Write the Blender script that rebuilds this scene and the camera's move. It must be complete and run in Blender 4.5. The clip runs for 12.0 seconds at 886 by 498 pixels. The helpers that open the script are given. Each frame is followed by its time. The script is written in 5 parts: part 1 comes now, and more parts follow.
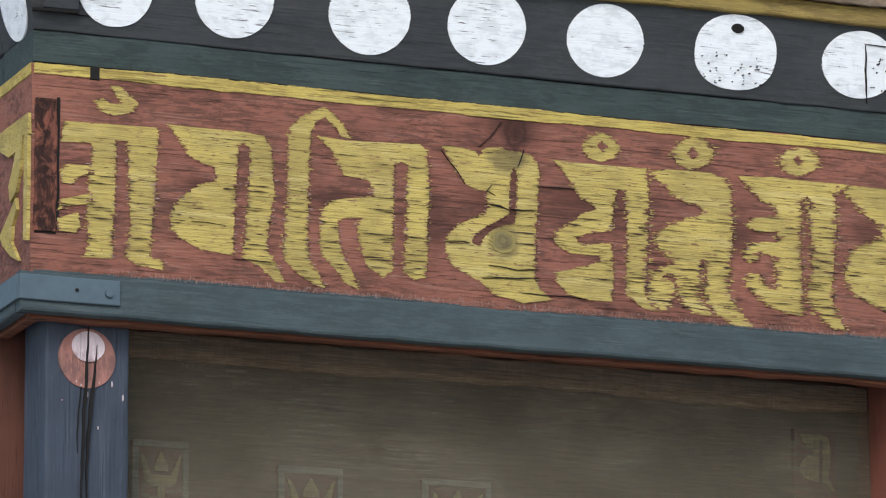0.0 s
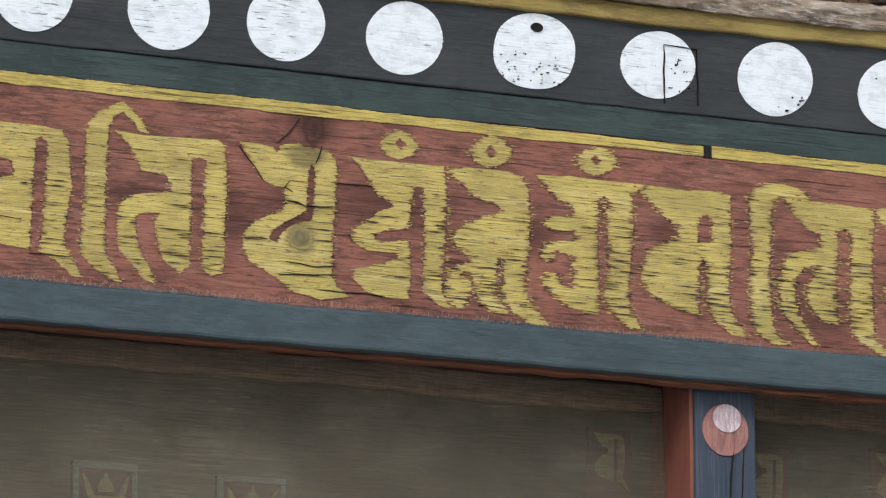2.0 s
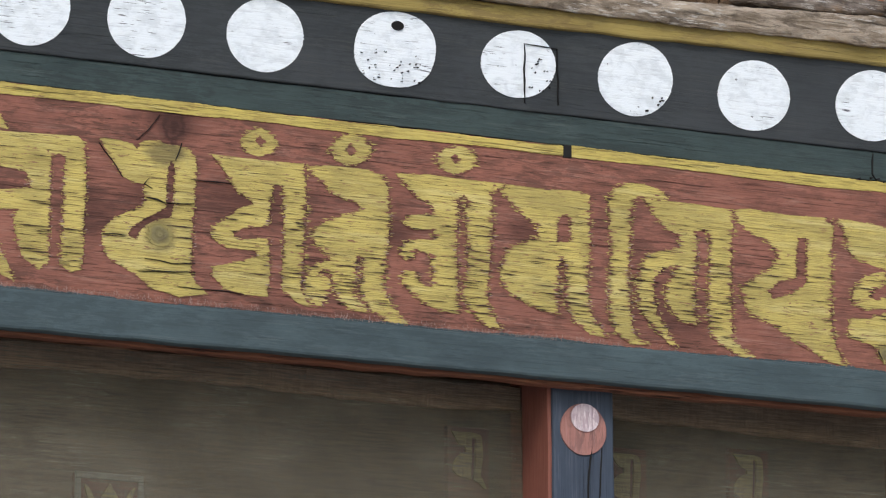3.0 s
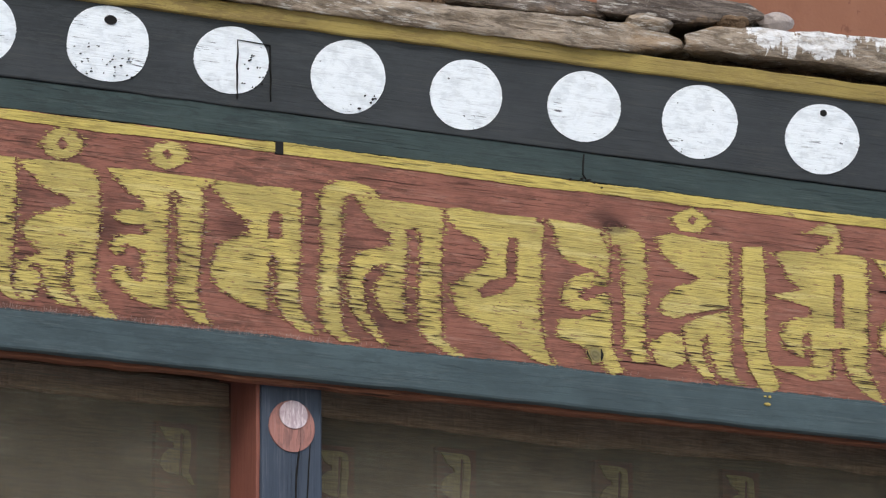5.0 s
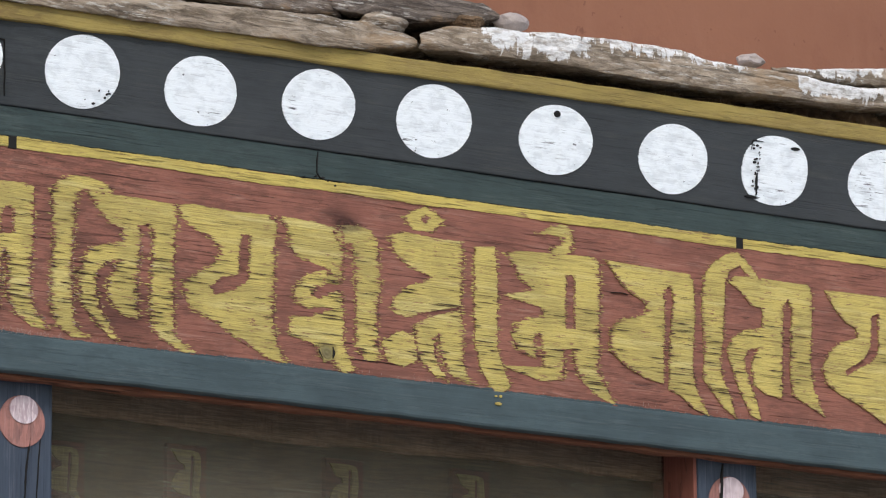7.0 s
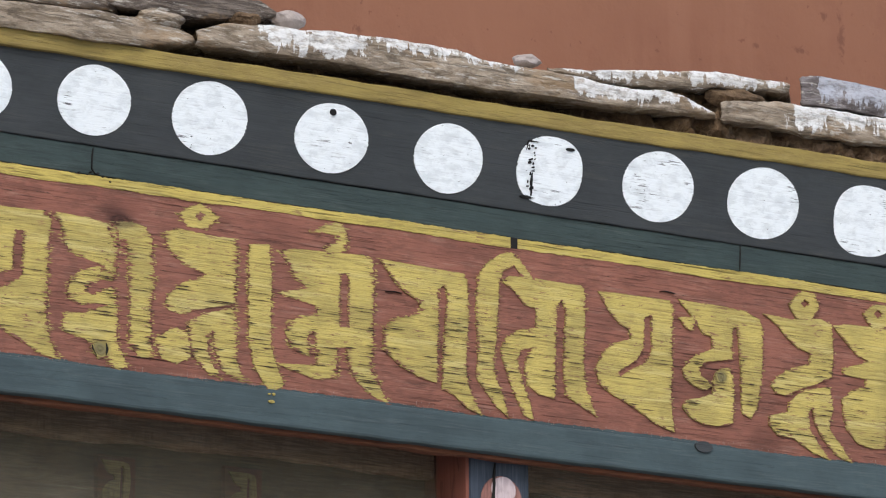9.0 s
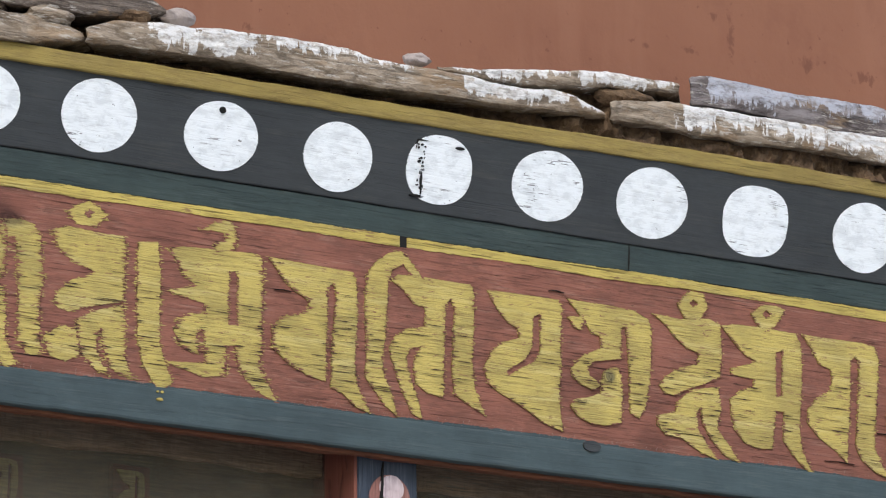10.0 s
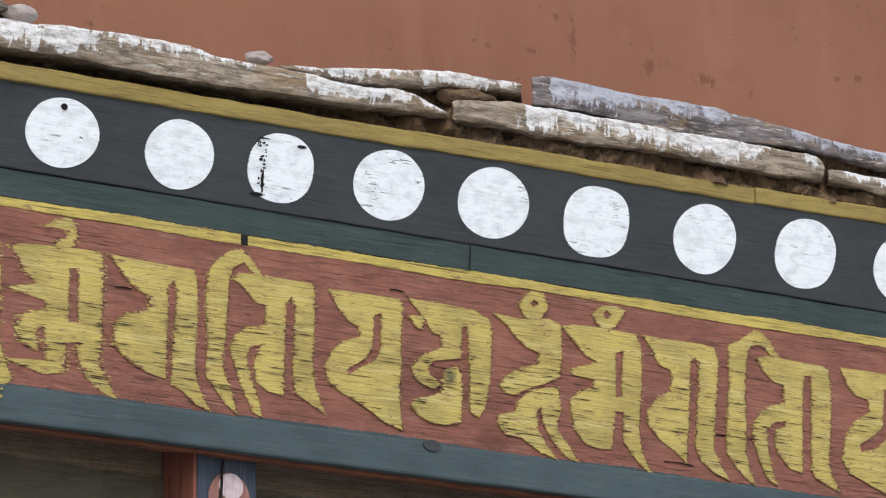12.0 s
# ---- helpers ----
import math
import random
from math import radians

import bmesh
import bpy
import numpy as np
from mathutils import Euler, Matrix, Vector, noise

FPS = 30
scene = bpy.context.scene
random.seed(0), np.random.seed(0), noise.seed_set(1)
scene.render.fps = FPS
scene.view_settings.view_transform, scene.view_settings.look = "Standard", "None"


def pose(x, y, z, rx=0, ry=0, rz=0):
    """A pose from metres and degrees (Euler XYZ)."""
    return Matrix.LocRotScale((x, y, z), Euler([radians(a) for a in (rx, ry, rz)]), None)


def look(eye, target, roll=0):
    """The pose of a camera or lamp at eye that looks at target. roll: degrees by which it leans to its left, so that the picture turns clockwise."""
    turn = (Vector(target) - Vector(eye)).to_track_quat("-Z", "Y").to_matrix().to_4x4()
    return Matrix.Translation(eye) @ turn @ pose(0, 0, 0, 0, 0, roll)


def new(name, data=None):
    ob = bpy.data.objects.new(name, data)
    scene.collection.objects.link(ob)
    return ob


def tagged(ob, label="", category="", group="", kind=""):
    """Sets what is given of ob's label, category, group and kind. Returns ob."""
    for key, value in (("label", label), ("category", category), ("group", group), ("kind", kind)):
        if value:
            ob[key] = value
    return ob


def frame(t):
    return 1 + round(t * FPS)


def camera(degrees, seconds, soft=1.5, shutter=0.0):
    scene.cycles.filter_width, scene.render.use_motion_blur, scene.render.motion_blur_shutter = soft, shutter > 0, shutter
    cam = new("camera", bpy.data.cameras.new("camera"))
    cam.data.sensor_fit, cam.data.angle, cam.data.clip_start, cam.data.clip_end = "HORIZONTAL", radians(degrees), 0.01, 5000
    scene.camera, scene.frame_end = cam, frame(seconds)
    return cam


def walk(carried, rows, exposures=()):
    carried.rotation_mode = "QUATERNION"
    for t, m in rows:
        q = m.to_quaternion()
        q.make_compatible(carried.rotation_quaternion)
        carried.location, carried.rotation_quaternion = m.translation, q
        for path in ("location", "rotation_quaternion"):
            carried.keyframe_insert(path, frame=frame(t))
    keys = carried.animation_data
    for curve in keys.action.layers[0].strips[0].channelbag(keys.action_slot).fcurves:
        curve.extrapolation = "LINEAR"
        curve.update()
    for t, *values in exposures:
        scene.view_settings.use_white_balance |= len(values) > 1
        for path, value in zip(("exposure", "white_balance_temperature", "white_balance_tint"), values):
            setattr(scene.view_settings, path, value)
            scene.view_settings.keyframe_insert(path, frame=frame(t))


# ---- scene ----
from mathutils.geometry import delaunay_2d_cdt

# The camera stands on a tripod below the eaves and pans along the lintel with a long lens.
cam = camera(9.301, 12.0, 1.2)
EYE = Vector((0.0, -6.0, 1.6))
# seconds, yaw, pitch, roll in degrees
ROWS = [
    (0.0, -22.078, 13.218, -0.390),
    (0.5, -22.408, 13.208, -0.379),
    (1.0, -22.905, 13.197, -0.363),
    (1.5, -23.531, 13.183, -0.355),
    (2.0, -24.269, 13.171, -0.350),
    (2.5, -24.984, 13.158, -0.340),
    (3.0, -25.788, 13.143, -0.334),
    (3.5, -26.561, 13.128, -0.333),
    (5.5, -29.703, 13.083, -0.335),
    (6.0, -30.456, 13.074, -0.332),
    (6.5, -31.106, 13.064, -0.330),
    (7.0, -31.797, 13.052, -0.345),
    (7.5, -32.437, 13.044, -0.345),
    (9.5, -34.837, 13.008, -0.360),
    (10.0, -35.427, 12.997, -0.376),
    (10.5, -35.886, 12.992, -0.396),
    (11.0, -36.312, 12.988, -0.403),
    (11.5, -36.712, 12.983, -0.396),
    (12.0, -37.142, 12.974, -0.380),
]


def aim(yaw, pitch, roll):
    a, b = radians(yaw), radians(pitch)
    return look(EYE, EYE + Vector((-math.sin(a) * math.cos(b), math.cos(a) * math.cos(b), math.sin(b))), roll)


walk(cam, [(t, aim(*angles)) for t, *angles in ROWS])

# ---- light: a bright, hazy day, the sun high in front of the wall and veiled ----
SUN_UP, SUN_SIDE = 38.0, -30.0
scene.view_settings.exposure = 0.34
world = bpy.data.worlds.new("sky")
scene.world = world
world.use_nodes = True
wn = world.node_tree.nodes
sky = wn.new("ShaderNodeTexSky")
sky.sky_type = "NISHITA"
sky.sun_disc = False
sky.sun_elevation = radians(SUN_UP)
sky.sun_rotation = radians(180 - SUN_SIDE)
sky.dust_density = 1.5
sky.air_density = 1.0
wn["Background"].inputs["Strength"].default_value = 0.14
world.node_tree.links.new(sky.outputs[0], wn["Background"].inputs[0])
lamp = bpy.data.lights.new("sun", "SUN")
lamp.energy = 1.3
lamp.angle = radians(25)
lamp.color = (1.0, 0.99, 0.98)
sun = new("sun", lamp)
sun.matrix_world = look((6 * math.sin(radians(SUN_SIDE)), -6, 9), (6 * math.sin(radians(SUN_SIDE)) - math.sin(radians(SUN_SIDE)), -6 + math.cos(radians(SUN_SIDE)), 9 - math.tan(radians(SUN_UP))))


# ---- materials ----
class Nodes:
    """A short way to write a node material in world metres."""

    def __init__(self, name):
        self.mat = bpy.data.materials.new(name)
        self.mat.use_nodes = True
        self.tree = self.mat.node_tree
        self.bsdf = self.tree.nodes["Principled BSDF"]
        self.place = self.tree.nodes.new("ShaderNodeNewGeometry").outputs["Position"]

    def link(self, a, b):
        self.tree.links.new(a, b)

    def put(self, socket, value):
        if isinstance(value, bpy.types.NodeSocket):
            self.link(value, socket)
        else:
            socket.default_value = value

    def scaled(self, x, y, z):
        n = self.tree.nodes.new("ShaderNodeVectorMath")
        n.operation = "MULTIPLY"
        self.link(self.place, n.inputs[0])
        n.inputs[1].default_value = (x, y, z)
        return n.outputs[0]

    def noise(self, scale, detail=3.0, rough=0.55, warp=0.0):
        n = self.tree.nodes.new("ShaderNodeTexNoise")
        self.link(self.scaled(*scale), n.inputs["Vector"])
        n.inputs["Scale"].default_value = 1.0
        n.inputs["Detail"].default_value = detail
        n.inputs["Roughness"].default_value = rough
        n.inputs["Distortion"].default_value = warp
        return n.outputs[0]

    def ramp(self, value, low, high, a=0.0, b=1.0):
        n = self.tree.nodes.new("ShaderNodeMapRange")
        n.interpolation_type = "SMOOTHSTEP"
        self.put(n.inputs["Value"], value)
        n.inputs["From Min"].default_value, n.inputs["From Max"].default_value = low, high
        n.inputs["To Min"].default_value, n.inputs["To Max"].default_value = a, b
        return n.outputs[0]

    def maths(self, kind, a, b=0.0):
        n = self.tree.nodes.new("ShaderNodeMath")
        n.operation = kind
        self.put(n.inputs[0], a)
        self.put(n.inputs[1], b)
        return n.outputs[0]

    def mix(self, factor, a, b):
        n = self.tree.nodes.new("ShaderNodeMix")
        n.data_type = "RGBA"
        self.put(n.inputs[0], factor)
        for s, v in ((n.inputs[6], a), (n.inputs[7], b)):
            self.put(s, v if isinstance(v, bpy.types.NodeSocket) else (*v, 1.0))
        return n.outputs[2]

    def spot(self, x, z, rx, rz):
        """Distance from a mark on the boards, 1 at its rim."""
        n = self.tree.nodes.new("ShaderNodeVectorMath")
        n.operation = "SUBTRACT"
        self.link(self.place, n.inputs[0])
        n.inputs[1].default_value = (x, 0, z)
        m = self.tree.nodes.new("ShaderNodeVectorMath")
        m.operation = "MULTIPLY"
        self.link(n.outputs[0], m.inputs[0])
        m.inputs[1].default_value = (1 / rx, 0, 1 / rz)
        k = self.tree.nodes.new("ShaderNodeVectorMath")
        k.operation = "LENGTH"
        self.link(m.outputs[0], k.inputs[0])
        return k.outputs["Value"]

    def finish(self, colour, rough=0.8, height=None, depth=0.001, gloss=0.3):
        self.put(self.bsdf.inputs["Base Color"], colour if isinstance(colour, bpy.types.NodeSocket) else (*colour, 1))
        self.put(self.bsdf.inputs["Roughness"], rough)
        self.bsdf.inputs["Specular IOR Level"].default_value = gloss
        if height is not None:
            n = self.tree.nodes.new("ShaderNodeBump")
            n.inputs["Strength"].default_value = 1.0
            n.inputs["Distance"].default_value = depth
            self.link(height, n.inputs["Height"])
            self.link(n.outputs[0], self.bsdf.inputs["Normal"])
        return self.mat


# knots of the lintel: x, z, half width, half height
KNOTS = ((2.514, 3.137, 0.022, 0.022), (2.531, 3.277, 0.022, 0.034), (2.520, 3.240, 0.026, 0.018), (3.569, 3.252, 0.024, 0.012), (3.539, 3.0757, 0.015, 0.014), (4.553, 3.151, 0.013, 0.013))


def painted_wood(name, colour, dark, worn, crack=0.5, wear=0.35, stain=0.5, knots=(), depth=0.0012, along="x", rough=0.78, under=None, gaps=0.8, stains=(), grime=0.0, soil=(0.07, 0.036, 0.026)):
    """Old paint on weathered boards: grain runs along x (or z), with drying cracks and rubbed patches. under: what shows where the paint is gone."""
    n = Nodes(name)
    g = (lambda a, b, c: (a, b, c)) if along == "x" else (lambda a, b, c: (c, b, a))
    fine = n.noise(g(16, 400, 520), 3, 0.6, 0.3)
    broad = n.noise(g(3, 60, 75), 4, 0.6, 0.4)
    cloud = n.noise((9, 9, 12), 4, 0.6)
    lines = n.ramp(fine, 0.33, 0.47, 1.0, 0.0)
    patch = n.ramp(n.noise(g(9, 40, 60), 4, 0.65), 0.48, 0.66)
    c = n.mix(n.ramp(cloud, 0.3, 0.72, 0.0, stain), colour, dark)
    c = n.mix(n.ramp(broad, 0.35, 0.75, 0.0, 0.35), c, tuple(min(1, v * 1.2) for v in colour))
    c = n.mix(n.maths("MULTIPLY", patch, n.ramp(fine, 0.45, 0.62, 0.0, wear)), c, worn)
    if under:
        gone = n.ramp(n.noise(g(34, 300, 330), 4, 0.7, 0.3), 0.56, 0.66)
        c = n.mix(n.maths("MULTIPLY", gone, n.ramp(n.noise(g(11, 30, 22), 3), 0.35, 0.65, 0.15, 0.9)), c, under)
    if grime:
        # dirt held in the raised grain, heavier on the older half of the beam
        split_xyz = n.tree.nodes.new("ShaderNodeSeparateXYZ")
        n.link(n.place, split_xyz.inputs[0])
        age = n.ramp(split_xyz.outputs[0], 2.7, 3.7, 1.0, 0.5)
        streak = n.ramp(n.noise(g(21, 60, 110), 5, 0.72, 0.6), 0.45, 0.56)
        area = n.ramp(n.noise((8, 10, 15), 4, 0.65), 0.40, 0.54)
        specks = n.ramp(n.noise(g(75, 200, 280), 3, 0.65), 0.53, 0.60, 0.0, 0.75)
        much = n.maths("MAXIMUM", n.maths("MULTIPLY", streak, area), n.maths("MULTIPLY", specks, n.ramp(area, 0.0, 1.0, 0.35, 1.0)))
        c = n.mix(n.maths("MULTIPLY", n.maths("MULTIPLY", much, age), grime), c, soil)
    c = n.mix(n.maths("MULTIPLY", lines, crack), c, tuple(v * 0.35 for v in dark))
    splits = n.ramp(n.noise(g(4.5, 60, 300), 2, 0.5, 0.4), 0.285, 0.325, 1.0, 0.0)
    c = n.mix(n.maths("MULTIPLY", splits, gaps), c, tuple(v * 0.15 for v in dark))
    hairs = n.maths("MULTIPLY", n.ramp(n.noise(g(13, 60, 620), 2, 0.5, 0.3), 0.355, 0.39, 1.0, 0.0), n.ramp(n.noise(g(4, 20, 26), 3), 0.42, 0.60, 0.0, 1.0))
    c = n.mix(n.maths("MULTIPLY", hairs, gaps), c, tuple(v * 0.2 for v in dark))
    for x, z, rx, rz, much in stains:
        d = n.maths("ADD", n.spot(x, z, rx, rz), n.maths("MULTIPLY", n.noise((22, 22, 50), 4, 0.6), 0.9))
        c = n.mix(n.ramp(d, 0.6, 1.6, much, 0.0), c, tuple(v * 0.45 for v in dark))
    for x, z, rx, rz in knots:
        d = n.maths("ADD", n.spot(x, z, rx, rz), n.maths("MULTIPLY", n.noise((60, 45, 110), 5, 0.65), 0.9))
        rings = n.maths("SINE", n.maths("MULTIPLY", d, 14.0))
        k = n.maths("MULTIPLY", n.ramp(d, 0.85, 1.6, 1.0, 0.0), n.ramp(rings, -1.0, 1.0, 0.6, 1.0))
        c = n.mix(k, c, tuple(v * 0.3 for v in dark))
    h = n.maths("ADD", n.maths("MULTIPLY", fine, 0.9), n.maths("ADD", n.maths("MULTIPLY", broad, 0.6), n.maths("MULTIPLY", n.maths("ADD", splits, hairs), -1.5)))
    return n.finish(c, n.ramp(fine, 0.3, 0.7, rough + 0.08, rough - 0.08), h, depth)


RED = painted_wood("brick_red_paint", (0.285, 0.114, 0.078), (0.170, 0.068, 0.049), (0.36, 0.20, 0.15), 0.28, 0.6, 0.7, KNOTS, 0.0010, "x", 0.78, None, 0.55,
                   ((2.63, 3.19, 0.10, 0.05, 0.8), (2.50, 3.17, 0.06, 0.10, 0.7), (2.53, 3.285, 0.05, 0.035, 0.85), (2.83, 3.17, 0.05, 0.035, 0.85), (2.13, 3.172, 0.045, 0.018, 0.9), (2.29, 3.172, 0.045, 0.018, 0.9), (2.42, 3.16, 0.05, 0.05, 0.7), (1.97, 3.18, 0.03, 0.02, 0.6), (3.22, 3.10, 0.10, 0.05, 0.6), (3.01, 3.19, 0.03, 0.02, 0.7), (3.565, 3.26, 0.035, 0.018, 0.8), (4.55, 3.13, 0.05, 0.035, 0.6), (4.63, 3.065, 0.04, 0.03, 0.5)), 0.65)
def make_letter_paint():
    """Yellow paint over raised grain: fine bright ridges, dirt in the hollows, olive smudges, red-brown wood where flakes are gone."""
    n = Nodes("yellow_letter_paint")
    ridge = n.noise((13, 200, 430), 4, 0.65, 0.25)
    thread = n.noise((22, 300, 900), 2, 0.6, 0.2)
    cloud = n.noise((11, 11, 16), 5, 0.65)
    c = n.mix(n.ramp(cloud, 0.38, 0.62, 0.0, 0.85), (0.570, 0.450, 0.130), (0.400, 0.318, 0.100))
    c = n.mix(n.ramp(n.noise((5, 20, 60), 4, 0.6), 0.50, 0.68, 0.0, 0.55), c, (0.66, 0.56, 0.23))
    c = n.mix(n.ramp(ridge, 0.45, 0.36, 0.0, 0.58), c, (0.25, 0.175, 0.058))
    c = n.mix(n.ramp(thread, 0.44, 0.36, 0.0, 0.45), c, (0.25, 0.18, 0.06))
    flakes = n.ramp(n.noise((55, 200, 330), 4, 0.7, 0.3), 0.59, 0.635)
    c = n.mix(n.maths("MULTIPLY", flakes, n.ramp(n.noise((10, 12, 20), 3), 0.38, 0.58, 0.15, 0.95)), c, (0.24, 0.115, 0.07))
    age = n.tree.nodes.new("ShaderNodeSeparateXYZ")
    n.link(n.place, age.inputs[0])
    splits = n.maths("MULTIPLY", n.ramp(n.noise((9, 60, 330), 2, 0.5, 0.3), 0.335, 0.305), n.ramp(age.outputs[2], 3.19, 3.16, 0.2, 0.8))
    c = n.mix(n.maths("MULTIPLY", splits, 0.8), c, (0.05, 0.03, 0.018))
    for x, z, rx, rz in KNOTS:
        d = n.maths("ADD", n.spot(x, z, rx * 1.15, rz * 1.15), n.maths("MULTIPLY", n.noise((60, 45, 90), 5, 0.65), 0.9))
        c = n.mix(n.ramp(d, 0.9, 1.6, 0.72, 0.0), c, (0.135, 0.105, 0.052))
    h = n.maths("ADD", ridge, n.maths("ADD", n.maths("MULTIPLY", thread, 0.5), n.maths("MULTIPLY", splits, -1.2)))
    return n.finish(c, 0.78, h, 0.0018)


YELLOW = make_letter_paint()
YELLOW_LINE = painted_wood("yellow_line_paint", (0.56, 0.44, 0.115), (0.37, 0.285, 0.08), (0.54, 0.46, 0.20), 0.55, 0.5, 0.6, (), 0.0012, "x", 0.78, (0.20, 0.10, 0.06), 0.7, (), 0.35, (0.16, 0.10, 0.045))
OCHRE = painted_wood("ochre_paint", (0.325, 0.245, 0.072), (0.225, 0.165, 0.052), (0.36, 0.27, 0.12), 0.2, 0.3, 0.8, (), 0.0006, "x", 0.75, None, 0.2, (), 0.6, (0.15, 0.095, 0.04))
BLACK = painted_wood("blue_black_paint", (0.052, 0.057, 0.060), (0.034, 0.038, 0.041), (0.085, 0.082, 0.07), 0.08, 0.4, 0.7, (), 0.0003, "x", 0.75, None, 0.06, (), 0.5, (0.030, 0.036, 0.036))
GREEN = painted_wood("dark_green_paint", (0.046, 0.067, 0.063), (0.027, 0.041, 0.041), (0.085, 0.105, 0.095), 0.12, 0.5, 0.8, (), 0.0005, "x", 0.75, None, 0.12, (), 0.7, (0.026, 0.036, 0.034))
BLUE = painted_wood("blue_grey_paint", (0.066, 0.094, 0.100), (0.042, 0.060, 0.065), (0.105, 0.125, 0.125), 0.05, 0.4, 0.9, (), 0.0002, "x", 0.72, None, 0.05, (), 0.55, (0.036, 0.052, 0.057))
POST_BLUE = painted_wood("post_blue_paint", (0.049, 0.063, 0.088), (0.032, 0.042, 0.058), (0.12, 0.13, 0.16), 0.15, 0.4, 0.7, (), 0.0005, "z", 0.7, None, 0.25)
POST_RED = painted_wood("post_red_paint", (0.22, 0.078, 0.054), (0.15, 0.053, 0.040), (0.3, 0.12, 0.08), 0.15, 0.3, 0.7, (), 0.0005, "z", 0.75, None, 0.3)
# red-brown darkened so that the colour holds the side wall's shade
SIDE_SHADED = painted_wood("shaded_red_brown_paint", (0.115, 0.045, 0.030), (0.075, 0.03, 0.022), (0.15, 0.07, 0.05), 0.1, 0.3, 0.7, (), 0.0006, "z", 0.8, None, 0.2)
SOFFIT = painted_wood("brown_soffit_wood", (0.20, 0.075, 0.04), (0.10, 0.04, 0.025), (0.30, 0.14, 0.07), 0.4, 0.6, 0.6)
BATTEN = painted_wood("bare_brown_wood", (0.54, 0.36, 0.235), (0.33, 0.21, 0.135), (0.42, 0.29, 0.2), 0.15, 0.3, 0.7, (), 0.0006, "x", 0.8, None, 0.25)
PINK = painted_wood("salmon_disc_paint", (0.38, 0.175, 0.145), (0.25, 0.12, 0.10), (0.45, 0.30, 0.26), 0.15, 0.4, 0.9, (), 0.0004, "z", 0.75, None, 0.3, (), 0.8, (0.16, 0.09, 0.08))
PALE = painted_wood("pinkish_white_paint", (0.72, 0.62, 0.64), (0.50, 0.38, 0.38), (0.8, 0.76, 0.78), 0.3, 0.4, 0.9, (), 0.0004, "z", 0.75, None, 0.3, (), 0.8, (0.30, 0.20, 0.22))


def make_white():
    n = Nodes("white_disc_paint")
    cloud = n.noise((42, 42, 80), 5, 0.65, 0.4)
    fine = n.noise((25, 300, 420), 3, 0.6)
    c = n.mix(n.ramp(cloud, 0.44, 0.64, 0.0, 0.6), (0.88, 0.925, 0.945), (0.64, 0.68, 0.70))
    c = n.mix(n.ramp(fine, 0.32, 0.42, 0.35, 0.0), c, (0.42, 0.43, 0.45))
    scrape = n.maths("MULTIPLY", n.ramp(n.noise((30, 60, 560), 2), 0.345, 0.39, 1.0, 0.0), n.ramp(n.noise((16, 16, 22), 3), 0.54, 0.64))
    c = n.mix(scrape, c, (0.12, 0.12, 0.13))
    flakes = n.ramp(n.noise((90, 90, 170), 3, 0.6), 0.70, 0.74)
    c = n.mix(flakes, c, (0.10, 0.10, 0.11))
    return n.finish(c, 0.7, n.maths("ADD", fine, n.maths("MULTIPLY", flakes, -1.0)), 0.0006)


def make_slate(name, low, high, wash=(0.80, 0.79, 0.77)):
    """Split stone with long thin bedding, rust and dark seams. Where the slate's own lime layer is high it carries brushed and dripping lime wash."""
    n = Nodes(name)
    bed = n.noise((15, 12, 90), 6, 0.72, 1.0)
    lump = n.noise((17, 16, 40), 6, 0.7, 0.4)
    c = n.mix(n.ramp(bed, 0.36, 0.62), low, high)
    c = n.mix(n.ramp(lump, 0.50, 0.64, 0.0, 0.7), c, tuple(v * 0.55 for v in low))
    c = n.mix(n.ramp(n.noise((11, 9, 30), 5, 0.65), 0.53, 0.64, 0.0, 0.6), c, (0.30, 0.195, 0.105))
    seams = n.ramp(n.noise((9, 8, 130), 4, 0.65, 0.9), 0.34, 0.40, 0.5, 0.0)
    c = n.mix(seams, c, (0.045, 0.032, 0.022))
    flecks = n.ramp(n.noise((32, 40, 240), 5, 0.7), 0.54, 0.62, 0.0, 0.8)
    c = n.mix(n.maths("MULTIPLY", flecks, n.ramp(n.noise((6, 6, 16), 3), 0.40, 0.58)), c, (0.60, 0.56, 0.50))
    layer = n.tree.nodes.new("ShaderNodeAttribute")
    layer.attribute_name = "lime"
    drips = n.noise((85, 60, 7), 4, 0.6, 0.7)
    blots = n.noise((36, 34, 45), 6, 0.72, 0.5)
    amount = n.maths("ADD", layer.outputs["Fac"], n.maths("ADD", n.maths("MULTIPLY", drips, 2.6), n.maths("MULTIPLY", blots, 2.4)))
    thin = n.ramp(n.noise((60, 60, 130), 5, 0.7), 0.36, 0.56, 0.30, 0.95)
    some = n.ramp(layer.outputs["Fac"], 0.02, 0.2)
    c = n.mix(n.maths("MULTIPLY", n.maths("MULTIPLY", n.ramp(amount, 3.05, 3.20), thin), some), c, wash)
    h = n.maths("ADD", bed, n.maths("ADD", n.maths("MULTIPLY", lump, 0.7), n.maths("MULTIPLY", seams, -0.5)))
    return n.finish(c, 0.85, h, 0.0042)


def make_mud():
    n = Nodes("dry_mud")
    a, b = n.noise((40, 40, 40), 5, 0.65), n.noise((150, 150, 150), 3)
    c = n.mix(n.ramp(a, 0.35, 0.7), (0.085, 0.054, 0.032), (0.215, 0.140, 0.082))
    return n.finish(c, 0.95, n.maths("ADD", a, n.maths("MULTIPLY", b, 0.4)), 0.01)


